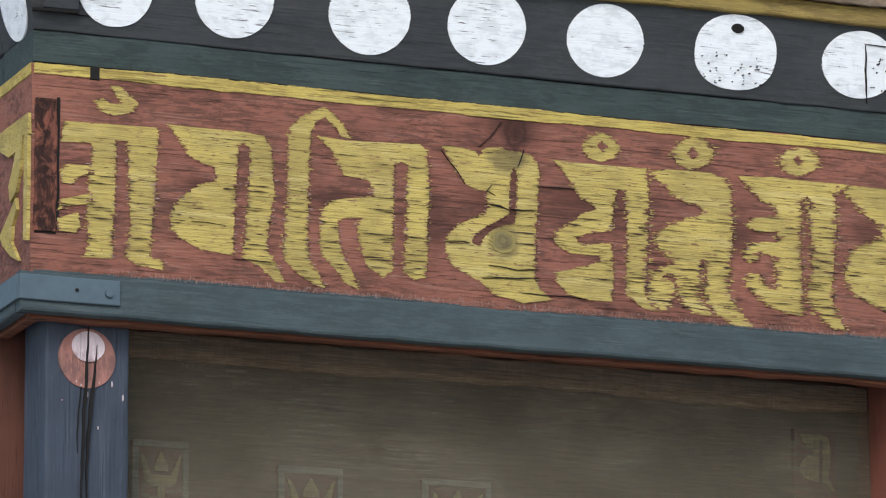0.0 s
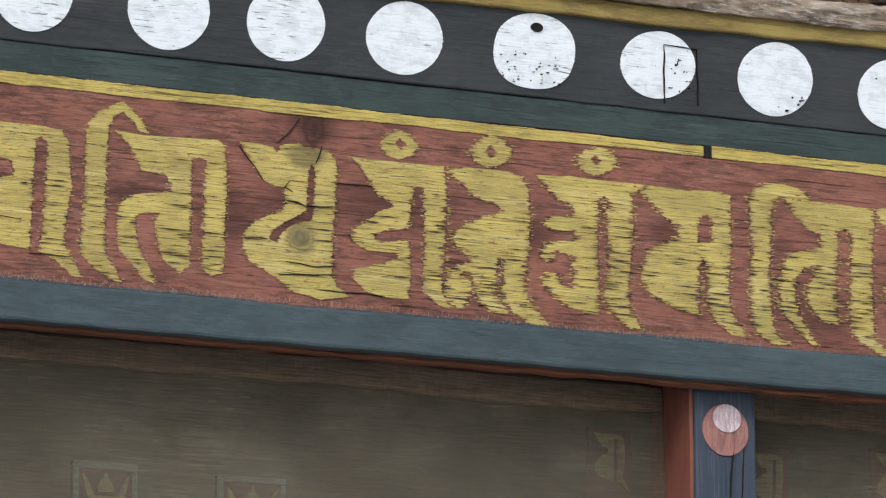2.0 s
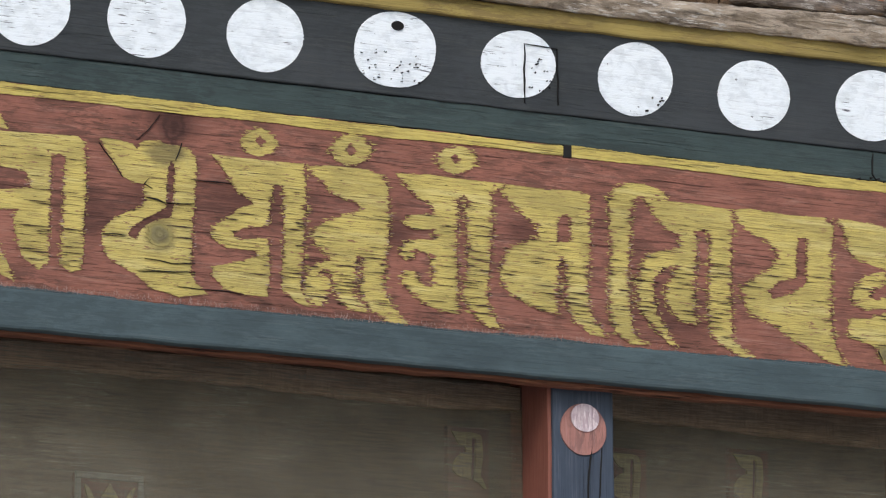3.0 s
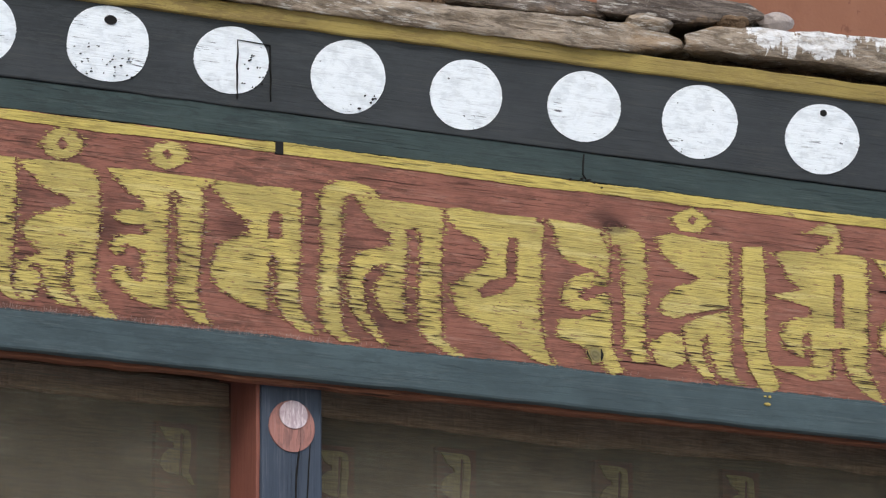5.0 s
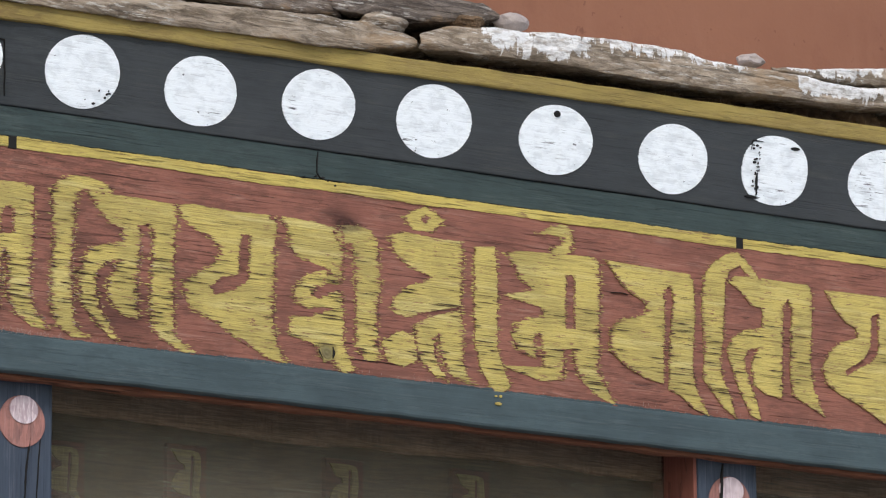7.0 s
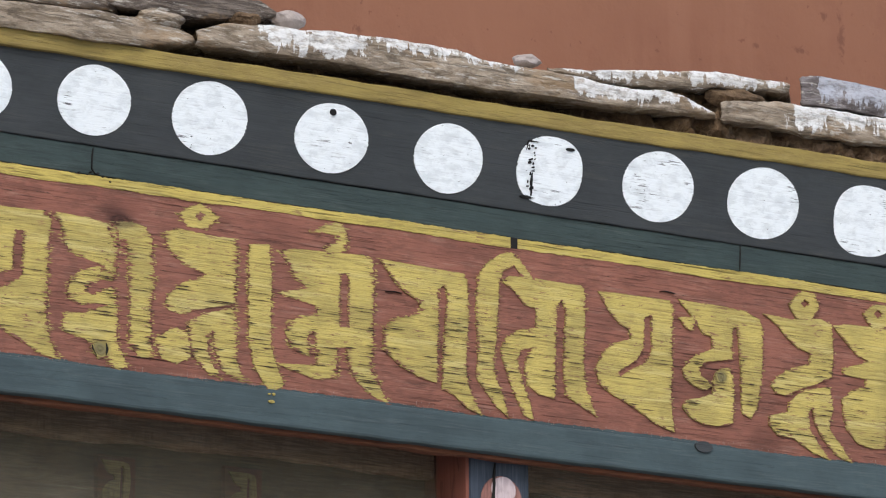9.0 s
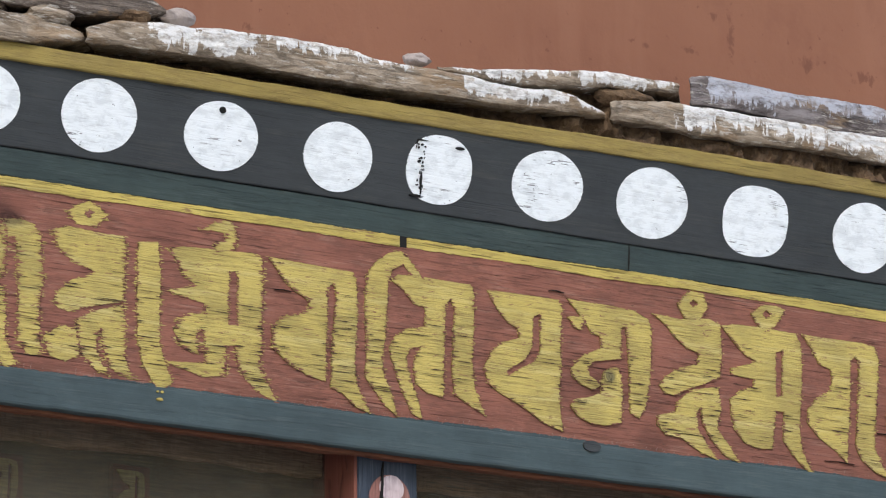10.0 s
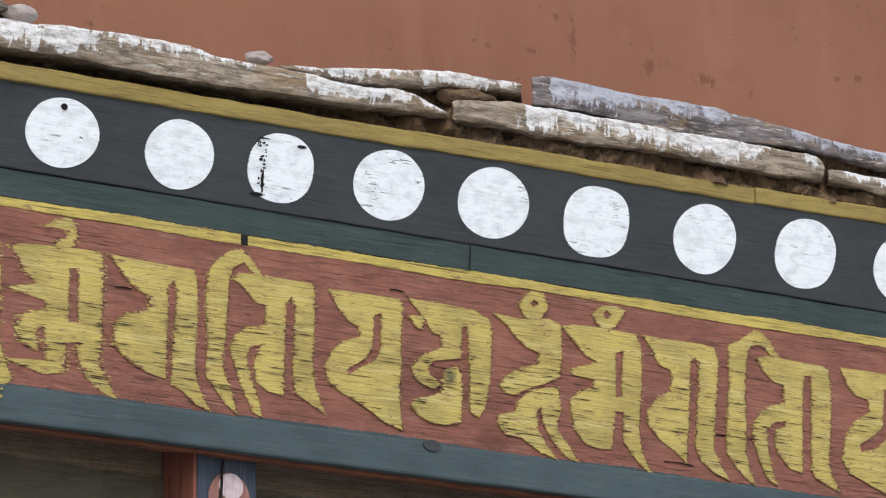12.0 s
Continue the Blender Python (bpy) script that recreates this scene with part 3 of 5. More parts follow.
# ---- posts between the windows ----
def post(x0, x1, back, disc, label, side, seed):
    e = thing("window_post", (0.5 * (x0 + x1), 0.07, 2.05), label, "post", "posts of the window row")
    part("shaft", board(x0 + 0.002, x1, 0.021, back, 2.05, 3.0440, 0.004, 0.0008, 0.02, seed, "z"), POST_BLUE, e)
    if side:
        part("side_board", board(x0 - 0.004, x0 + 0.0015, 0.024, back, 2.05, 3.0438, 0.001, 0.0006, 0.02, seed + 1, "z"), POST_RED, e, "brick-red painted cheek of the post")
    x, z, r, x2, z2, r2 = disc
    bm = bmesh.new()
    relief(bm, oval(x, z, r, r * 1.02, 48, 0, seed), 0.0190, 0.0225, 0.0006, seed, 0.003)
    part("salmon_disc", flipped(bm), PINK, e, "salmon painted disc")
    bm = bmesh.new()
    relief(bm, oval(x2, z2, r2, r2 * 0.9, 40, 0, seed + 2), 0.0172, 0.0205, 0.0006, seed + 3, 0.003)
    part("white_disc", flipped(bm), PALE, e, "small pinkish white painted disc")
    return e


corner_post = post(1.931, 2.038, 0.103, (1.9845, 2.955, 0.0355, 1.9855, 2.969, 0.0205), "blue painted corner post split by long cracks", False, 51.0)
middle_post = post(3.060, 3.149, 0.130, (3.1045, 2.945, 0.0325, 3.106, 2.960, 0.020), "blue window post with a brick-red cheek", True, 55.0)
right_post = post(4.138, 4.238, 0.125, (4.190, 2.941, 0.034, 4.192, 2.957, 0.020), "blue window post with a brick-red cheek and worn head", True, 59.0)
far_post = post(5.22, 5.32, 0.125, (5.27, 2.941, 0.034, 5.272, 2.957, 0.020), "blue window post with a brick-red cheek", True, 63.0)

# ---- windows: a batten, a wire net, and the dim wall with painted panels ----
BAYS = ((2.040, 3.055), (3.150, 4.133), (4.239, 5.215), (5.321, 6.3))
for i, (a, b) in enumerate(BAYS):
    bat = tagged(part("head_batten", board(a, b, 0.100, 0.118, 2.980, 3.0115 if i == 0 else 3.0235, 0.003, 0.004, 0.03, 70.0 + i), BATTEN), "rough brown batten nailed at the window head", "batten", "battens at the window heads")
    bm = bmesh.new()
    bmesh.ops.create_grid(bm, x_segments=24, y_segments=24, size=0.5)
    for v in bm.verts:
        x, z = a + (b - a) * (v.co.x + 0.5), 2.05 + (0.9600 if i == 0 else 0.9930) * (v.co.y + 0.5)
        v.co = (x, 0.094 + 0.0012 * wobble(x, 0, z, 0.12, 80 + i), z)
    tagged(part("wire_screen", bm, NET), "fine dull wire net stretched over the window", "wire screen", "screens of the window row")


# ---- the raised letters: the same six syllables again and again, each cut by hand ----
cracks = bmesh.new()
worn_edges = bmesh.new()
scuffs, hairs, bites = bmesh.new(), bmesh.new(), bmesh.new()


def sliver(bm, y, dice, *corners):
    """A thin flake seen from the street; no two lie in quite the same plane."""
    y += 0.0005 * (dice.random() - 0.5)
    f = bm.faces.new([bm.verts.new((a, y, b)) for a, b in corners])
    f.normal_update()
    if f.normal.y > 0:
        f.normal_flip()


def checks(rim, y, seed, inside=False):
    """Drying cracks that run along the grain through a stroke and a little past its rims, and rubbed slivers along the rims."""
    dice = random.Random(seed * 31 + 5)
    sides = list(zip(rim, rim[1:] + rim[:1]))
    turn = (-1 if inside else 1) * (1 if sum(xa * zb - xb * za for (xa, za), (xb, zb) in sides) > 0 else -1)
    for (xa, za), (xb, zb) in sides:
        for j in range(int(math.hypot(zb - za, xb - xa) / 0.0075)):
            f = dice.random()
            x, z = xa + (xb - xa) * f, za + (zb - za) * f
            a, b, w = x - 0.001 - 0.006 * dice.random() ** 2, x + 0.001 + 0.006 * dice.random() ** 2, 0.0002 + 0.0004 * dice.random()
            sliver(worn_edges, y + 0.0011, dice, (a, z - 0.0003), (x, z - w), (b, z + 0.0003), (x, z + w))
        steep = abs(zb - za) > 1.2 * abs(xb - xa)
        # paint dragged out along the grain, and red wood showing between
        rough = 2.7 < xa < 4.05
        for j in range(int(abs(zb - za) / (0.0011 if rough else 0.0018))):
            f = dice.random()
            x, z = xa + (xb - xa) * f, za + (zb - za) * f
            ln, w = (0.0095 if rough else 0.0050) * dice.random() ** 1.7 * (0.35 if inside else 1.0) + 0.001, 0.0003 + 0.0006 * dice.random()
            way = 1 if zb > za else -1
            for mesh, go, front in ((hairs, way * turn, y + 0.0014), (bites, -way * turn, y + 0.0008)):
                if dice.random() < 0.6:
                    tip = x + go * ln * (0.6 + 0.6 * dice.random())
                    z2 = z + 0.0016 * (dice.random() - 0.5)
                    sliver(mesh, front, dice, (x - go * 0.002, z2 - w), (x + 0.4 * (tip - x), z2 - w), (tip, z2 + 0.0002), (x + 0.4 * (tip - x), z2 + w), (x - go * 0.002, z2 + w))
        # nibbled rims, and pale scuffs on the red beside them
        for j in range(int(abs(zb - za) / 0.0042) if steep else 0):
            f = dice.random()
            x, z = xa + (xb - xa) * f, za + (zb - za) * f
            if dice.random() < 0.5:
                a, b, w = x - 0.009 * dice.random() ** 2, x + 0.009 * dice.random() ** 2 + 0.001, 0.00014 + 0.0003 * dice.random() ** 2
                sliver(cracks, y, dice, (a, z), (x, z - w), (b, z), (x, z + w))
            if xa < 3.3 and z < 3.20 and dice.random() < 0.7:
                x += 0.008 * (dice.random() - 0.5)
                a, b, w = x - 0.005 * dice.random(), x + 0.005 * dice.random(), 0.0002 + 0.0005 * dice.random()
                sliver(scuffs, -0.0017, dice, (a, z), (x, z - w), (b, z + 0.0006), (x, z + w))
    if inside:
        return
    low, high = min(z for _, z in rim), max(z for _, z in rim)
    z = low + 0.003
    while z < high - 0.004:
        z += 0.0022 + 0.0050 * dice.random()
        cuts = sorted(xa + (xb - xa) * (z - za) / (zb - za) for (xa, za), (xb, zb) in sides if (za > z) != (zb > z))
        h = z - 3.047
        dense = (0.85 if 0.03 < h < 0.135 else 0.3) * (1.0 if 2.7 < rim[0][0] < 4.1 else 0.62)
        for x0, x1 in zip(cuts[::2], cuts[1::2]):
            if dice.random() > dense:
                continue
            over = 0.006 if 2.7 < x0 < 4.1 else 0.003
            ln = min(x1 - x0 + 2 * over, 0.008 + 0.05 * dice.random() ** 1.6)
            at = x0 - over if dice.random() < 0.5 else x1 + over - ln
            w = (0.00030 + 0.00055 * dice.random() ** 2) * (1.3 if dense > 0.5 else 0.8)
            mid = at + ln * (0.25 + 0.5 * dice.random())
            sag = 0.0012 * (dice.random() - 0.5)
            sliver(cracks, y, dice, (at, z), (mid, z + sag - w), (at + ln, z + 0.5 * sag), (mid, z + sag + w))


def letter(syllable, x, seed, *strokes):
    """Strokes in millimetres from x and from the foot of the lintel."""
    bm = bmesh.new()
    for k, s in enumerate(strokes):
        rim, opening = s if isinstance(s, tuple) else (s, [])
        rim, opening = ([(x + a / 1000, 3.047 + b / 1000) for a, b in loop] for loop in (rim, opening))
        if opening:
            checks(opening[::-1], -0.0022 if x < 3.85 else -0.0042, seed * 10 + k + 5, True)
        checks(rim, -0.0022 if x < 3.85 else -0.0042, seed * 10 + k)
        proud = 0.0007 if x < 3.85 else 0.0024
        relief(bm, rim, -proud - 0.0002 * k - 0.0001 * (seed % 2), 0.004, 0.0026 if 2.7 < x < 4.0 else 0.0018, seed * 3.7 + k, 0.0008, opening)
    return part("letter", flipped(bm), YELLOW, lintel, "raised yellow ornamental letter with frayed edges")


letter("dme", 1.939, 0,
       [(66, 240), (78, 240), (91, 229), (101, 221), (96, 210), (71, 203), (54, 207), (44, 219), (57, 224), (64, 218), (80, 218), (71, 231)],
       [(8, 191), (124, 193), (127, 184), (124, 141), (123, 106), (119, 71), (116, 32), (133, 29), (133, 18), (98, 22), (85, 32), (92, 69), (90, 110), (88, 173), (73, 173), (73, 136), (72, 95), (69, 53), (71, 27), (34, 26), (39, 43), (37, 85), (39, 106), (40, 130), (41, 144), (45, 160), (40, 167), (3, 165)],
       [(2, 130), (12, 138), (44, 139), (44, 128), (26, 124), (18, 114), (6, 115)],
       [(4, 94), (42, 105), (42, 92), (16, 88), (0, 80)],
       [(0, 71), (26, 80), (29, 63), (23, 55), (2, 56)])
letter("ma", 2.077, 1,
       [(0, 199), (16, 198), (95, 198), (124, 195), (133, 182), (135, 154), (137, 126), (130, 83), (126, 55), (139, 38), (151, 15), (139, 15), (119, 32), (96, 42), (100, 81), (103, 123), (106, 178), (97, 184), (91, 180), (88, 129), (85, 79), (85, 43), (70, 45), (42, 48), (20, 57), (6, 69), (4, 83), (9, 98), (20, 112), (41, 128), (62, 133), (62, 142), (59, 151), (45, 154), (27, 162), (12, 185)])
letter("ni", 2.225, 2,
       [(6, 191), (9, 209), (24, 224), (42, 234), (53, 239), (61, 235), (72, 225), (83, 212), (88, 202), (75, 204), (68, 214), (55, 226), (44, 220), (36, 204), (35, 179), (33, 137), (32, 87), (33, 49), (46, 29), (54, 13), (42, 15), (20, 27), (2, 43), (0, 57), (4, 99), (6, 155)],
       [(44, 201), (57, 201), (83, 199), (108, 200), (179, 203), (188, 196), (190, 179), (191, 143), (188, 100), (188, 65), (185, 36), (170, 32), (156, 41), (161, 98), (161, 148), (163, 169), (162, 176), (154, 179), (145, 173), (144, 139), (143, 97), (142, 40), (130, 32), (108, 44), (101, 65), (97, 86), (95, 96), (104, 104), (79, 102), (71, 96), (73, 70), (82, 49), (93, 29), (98, 14), (82, 20), (64, 41), (49, 54), (47, 89), (49, 106), (60, 121), (79, 126), (116, 131), (114, 151), (101, 153), (79, 155), (71, 168), (64, 185)])
letter("pa", 2.427, 3,
       ([(5, 204), (27, 204), (50, 201), (55, 195), (58, 202), (63, 206), (80, 208), (95, 205), (110, 205), (125, 201), (135, 190), (135, 171), (132, 147), (132, 128), (130, 104), (129, 80), (128, 56), (128, 43), (138, 31), (151, 21), (133, 18), (113, 14), (95, 18), (75, 21), (65, 30), (46, 41), (26, 50), (14, 59), (10, 70), (10, 84), (14, 94), (26, 105), (44, 115), (61, 123), (66, 129), (66, 136), (65, 152), (52, 152), (37, 158), (24, 173), (17, 185)],
        [(101, 184), (105, 180), (105, 164), (104, 135), (103, 116), (99, 112), (84, 109), (69, 101), (60, 91), (55, 81), (45, 84), (44, 87), (51, 97), (66, 108), (86, 119), (95, 126), (95, 141), (96, 163), (97, 177)]))
letter("dme", 2.581, 4,
       ([(39, 220), (50, 234), (65, 240), (80, 236), (91, 221), (82, 208), (64, 202), (47, 206)], [(59, 222), (66, 229), (74, 223), (67, 215)]),
       [(0, 199), (61, 198), (127, 199), (129, 168), (126, 89), (122, 45), (142, 17), (119, 20), (96, 36), (99, 122), (97, 169), (85, 168), (81, 146), (78, 115), (44, 109), (30, 102), (35, 94), (78, 99), (80, 63), (77, 25), (47, 25), (19, 30), (1, 46), (5, 57), (43, 68), (63, 75), (62, 82), (21, 82), (0, 94), (2, 107), (20, 119), (37, 133), (58, 141), (52, 147), (35, 155), (24, 170), (13, 186)])
letter("hum", 2.704, 5,
       ([(36, 223), (50, 239), (68, 246), (89, 241), (98, 227), (88, 212), (68, 203), (47, 208)], [(60, 224), (67, 232), (75, 225), (68, 216)]),
       [(5, 197), (37, 201), (92, 201), (111, 195), (120, 178), (121, 135), (117, 91), (112, 54), (119, 37), (134, 20), (148, 6), (119, 8), (96, 20), (81, 37), (83, 88), (78, 89), (74, 76), (73, 40), (84, 27), (92, 17), (69, 18), (50, 31), (41, 49), (40, 63), (31, 68), (23, 62), (39, 56), (38, 38), (26, 19), (11, 18), (0, 38), (4, 60), (16, 72), (39, 81), (20, 97), (11, 107), (17, 119), (36, 131), (59, 140), (83, 149), (75, 156), (44, 164), (29, 178)])
letter("om", 2.833, 6,
       ([(55, 225), (66, 237), (84, 245), (105, 243), (116, 231), (108, 217), (85, 207), (65, 211)], [(77, 227), (84, 234), (90, 228), (84, 221)]),
       [(0, 200), (46, 203), (117, 202), (153, 202), (149, 194), (134, 189), (136, 145), (132, 108), (128, 71), (128, 42), (139, 25), (147, 11), (123, 16), (104, 32), (92, 53), (94, 68), (100, 83), (99, 127), (97, 159), (102, 178), (95, 181), (87, 173), (86, 140), (85, 111), (86, 67), (88, 27), (68, 28), (41, 35), (20, 50), (7, 63), (12, 76), (28, 76), (33, 62), (49, 58), (51, 78), (49, 100), (28, 105), (25, 94), (14, 89), (4, 96), (10, 111), (26, 118), (53, 119), (52, 133), (26, 130), (10, 136), (18, 148), (49, 152), (52, 166), (30, 171), (16, 184)])
letter("ma", 2.967, 7,
       ([(0, 202), (71, 201), (127, 203), (140, 199), (140, 129), (135, 77), (139, 46), (164, 15), (139, 17), (116, 32), (102, 59), (104, 103), (100, 114), (95, 103), (93, 40), (68, 42), (39, 53), (16, 67), (12, 81), (16, 106), (22, 119), (46, 129), (65, 138), (65, 153), (42, 165), (24, 182)], [(112, 135), (112, 167), (103, 171), (94, 163), (93, 133)]))
letter("ni", 3.132, 8,
       [(1, 198), (7, 210), (24, 221), (52, 222), (77, 217), (90, 206), (72, 202), (52, 205), (40, 201), (35, 187), (33, 149), (30, 112), (32, 68), (33, 38), (41, 21), (57, 11), (33, 10), (12, 22), (1, 43), (0, 87), (4, 124), (2, 161)],
       [(52, 203), (72, 209), (89, 203), (126, 203), (180, 201), (185, 194), (180, 156), (178, 119), (179, 66), (180, 29), (197, 16), (217, 5), (188, 8), (164, 20), (149, 30), (144, 56), (145, 100), (147, 123), (148, 161), (142, 171), (129, 166), (129, 129), (125, 84), (127, 43), (107, 45), (86, 62), (81, 80), (83, 91), (91, 99), (95, 112), (100, 120), (79, 113), (67, 101), (65, 78), (70, 57), (82, 35), (98, 11), (86, 15), (65, 34), (49, 51), (42, 69), (42, 98), (51, 121), (59, 131), (84, 138), (104, 143), (103, 160), (84, 165), (72, 179)])
letter("pa", 3.317, 9,
       ([(0, 202), (24, 205), (82, 202), (137, 204), (148, 194), (144, 155), (143, 118), (141, 72), (146, 35), (163, 8), (137, 12), (95, 31), (54, 53), (21, 65), (9, 83), (8, 101), (30, 115), (51, 128), (64, 144), (56, 158), (36, 168), (15, 177), (5, 187)], [(94, 173), (107, 174), (105, 114), (80, 97), (55, 88), (48, 98), (64, 112), (89, 119)]))
letter("dme", 3.466, 10,
       [(0, 205), (28, 204), (71, 201), (98, 194), (100, 169), (96, 127), (70, 125), (79, 141), (49, 148), (28, 155), (17, 167), (15, 186)],
       [(84, 194), (98, 203), (121, 206), (142, 201), (152, 186), (154, 141), (157, 133), (151, 98), (150, 57), (154, 27), (134, 25), (117, 44), (118, 99), (115, 175), (105, 181), (96, 172)],
       [(23, 103), (29, 119), (45, 132), (70, 140), (96, 130), (92, 122), (70, 122), (55, 114), (51, 103), (62, 100), (92, 115), (98, 108), (98, 90), (70, 90), (40, 86), (27, 92)],
       [(21, 73), (49, 74), (70, 84), (98, 93), (100, 74), (98, 51), (103, 36), (109, 22), (117, 11), (100, 4), (89, 12), (85, 21), (70, 16), (61, 28), (55, 39), (36, 44), (19, 46), (17, 57)])
letter("hum", 3.624, 11,
       ([(34, 226), (52, 238), (70, 245), (98, 229), (78, 210), (47, 210)], [(60, 226), (68, 233), (76, 230), (68, 221)]),
       [(12, 198), (34, 206), (96, 202), (122, 203), (127, 190), (124, 147), (123, 113), (95, 107), (60, 98), (38, 90), (20, 94), (14, 105), (25, 121), (42, 134), (69, 143), (78, 150), (51, 156), (30, 167), (17, 181)],
       [(51, 82), (77, 96), (121, 109), (126, 86), (125, 40), (134, 18), (147, 10), (125, 13), (103, 22), (90, 52), (88, 74), (81, 66), (81, 43), (90, 25), (105, 9), (81, 16), (61, 33), (51, 55)],
       [(0, 54), (29, 72), (52, 63), (54, 33), (33, 23), (7, 28)],
       [(145, 198), (176, 202), (180, 154), (179, 107), (179, 61), (187, 39), (200, 13), (182, 0), (169, 10), (152, 35), (145, 73), (144, 119)])
letter("om", 3.814, 12,
       [(51, 227), (76, 240), (85, 246), (104, 245), (114, 226), (107, 206), (80, 201), (76, 210), (92, 218), (96, 228), (72, 229)],
       ([(4, 196), (26, 201), (139, 206), (154, 200), (155, 156), (152, 109), (153, 70), (148, 54), (177, 4), (152, 13), (126, 30), (114, 51), (110, 75), (95, 74), (95, 47), (63, 44), (60, 84), (56, 91), (47, 84), (52, 56), (38, 58), (20, 68), (13, 83), (18, 99), (34, 110), (61, 113), (62, 127), (34, 131), (5, 136), (7, 140), (39, 147), (43, 153), (28, 162), (17, 180)], [(100, 176), (114, 178), (113, 103), (99, 102)]),
       [(0, 41), (28, 43), (60, 45), (94, 50), (94, 32), (60, 26), (28, 33)])
letter("ma", 3.978, 13,
       [(0, 204), (26, 203), (95, 201), (137, 200), (143, 189), (145, 142), (141, 102), (140, 63), (147, 36), (165, 6), (142, 12), (119, 29), (101, 35), (101, 74), (107, 138), (110, 170), (104, 181), (94, 172), (95, 129), (92, 73), (92, 42), (64, 47), (28, 63), (5, 80), (6, 111), (24, 125), (52, 132), (66, 141), (64, 153), (43, 162), (21, 179)])
letter("ni", 4.135, 14,
       [(0, 167), (3, 199), (18, 220), (41, 235), (60, 240), (74, 231), (88, 216), (99, 204), (78, 206), (65, 222), (46, 212), (39, 195), (36, 147), (34, 115), (28, 83), (33, 60), (46, 30), (53, 7), (32, 20), (13, 42), (0, 56), (3, 96), (1, 127)],
       [(45, 196), (55, 206), (78, 207), (97, 208), (135, 207), (178, 207), (185, 195), (183, 147), (180, 99), (184, 59), (202, 25), (178, 35), (150, 48), (146, 79), (148, 127), (151, 168), (144, 183), (136, 174), (133, 126), (132, 78), (131, 42), (103, 45), (84, 57), (80, 80), (85, 97), (95, 110), (76, 104), (68, 91), (75, 64), (88, 34), (95, 7), (78, 13), (60, 47), (47, 77), (40, 100), (48, 117), (67, 131), (100, 138), (101, 166), (82, 168), (64, 186)])
letter("pa", 4.335, 15,
       ([(7, 203), (47, 204), (131, 204), (136, 193), (133, 148), (133, 99), (130, 67), (132, 35), (136, 16), (105, 24), (66, 45), (27, 59), (6, 72), (0, 92), (13, 117), (32, 132), (62, 141), (59, 155), (42, 161), (23, 179)], [(86, 175), (98, 180), (98, 127), (86, 110), (56, 94), (42, 85), (39, 92), (71, 112), (83, 130)]))
letter("dme", 4.478, 16,
       [(3, 208), (18, 207), (65, 207), (119, 205), (146, 195), (152, 179), (150, 135), (146, 99), (139, 68), (128, 50), (112, 56), (111, 95), (110, 130), (108, 164), (106, 179), (98, 178), (97, 159), (96, 143), (62, 144), (60, 161), (46, 163), (33, 177), (23, 189)],
       [(3, 182), (28, 186), (33, 179), (25, 166), (15, 168)],
       [(8, 105), (17, 119), (33, 131), (65, 145), (95, 146), (96, 132), (70, 127), (49, 123), (37, 113), (39, 102), (54, 95), (59, 89), (46, 82), (27, 87), (14, 95)],
       [(64, 105), (75, 116), (91, 119), (96, 106), (97, 76), (95, 40), (69, 33), (43, 33), (22, 40), (6, 55), (17, 66), (43, 71), (61, 80)])
letter("hum", 4.631, 17,
       ([(46, 223), (67, 246), (93, 245), (101, 225), (84, 204), (59, 205)], [(67, 228), (75, 235), (83, 230), (75, 222)]),
       [(0, 205), (51, 202), (102, 209), (123, 203), (125, 166), (121, 126), (90, 112), (57, 100), (39, 90), (19, 92), (11, 103), (24, 117), (50, 132), (81, 140), (83, 157), (61, 162), (40, 176), (25, 191)],
       [(44, 82), (70, 102), (116, 111), (121, 83), (115, 49), (135, 27), (155, 4), (130, 11), (104, 32), (89, 55), (85, 79), (77, 70), (79, 45), (94, 26), (114, 4), (83, 13), (48, 30), (23, 31), (6, 45), (8, 58), (39, 67)])
letter("om", 4.756, 18,
       ([(55, 227), (77, 242), (103, 243), (119, 239), (100, 213), (81, 202), (63, 215)], [(75, 228), (84, 235), (92, 230), (84, 222)]),
       ([(0, 202), (29, 207), (71, 208), (136, 206), (146, 192), (148, 159), (145, 116), (141, 66), (145, 33), (161, 10), (168, -2), (145, 12), (124, 31), (111, 46), (112, 88), (97, 88), (94, 61), (90, 31), (67, 29), (41, 34), (21, 53), (16, 73), (14, 97), (32, 110), (56, 119), (59, 130), (38, 131), (17, 133), (17, 142), (49, 151), (64, 157), (44, 163), (23, 181)], [(99, 174), (112, 178), (110, 112), (98, 107)]))
letter("ma", 4.905, 19,
       [(0, 207), (27, 206), (112, 207), (136, 204), (144, 184), (140, 141), (136, 99), (132, 56), (145, 28), (163, 9), (134, 16), (107, 33), (97, 52), (101, 95), (105, 146), (106, 179), (98, 185), (90, 178), (89, 135), (86, 93), (82, 59), (81, 25), (60, 40), (28, 57), (8, 76), (8, 97), (25, 115), (51, 129), (55, 147), (52, 161), (31, 166), (16, 190)])
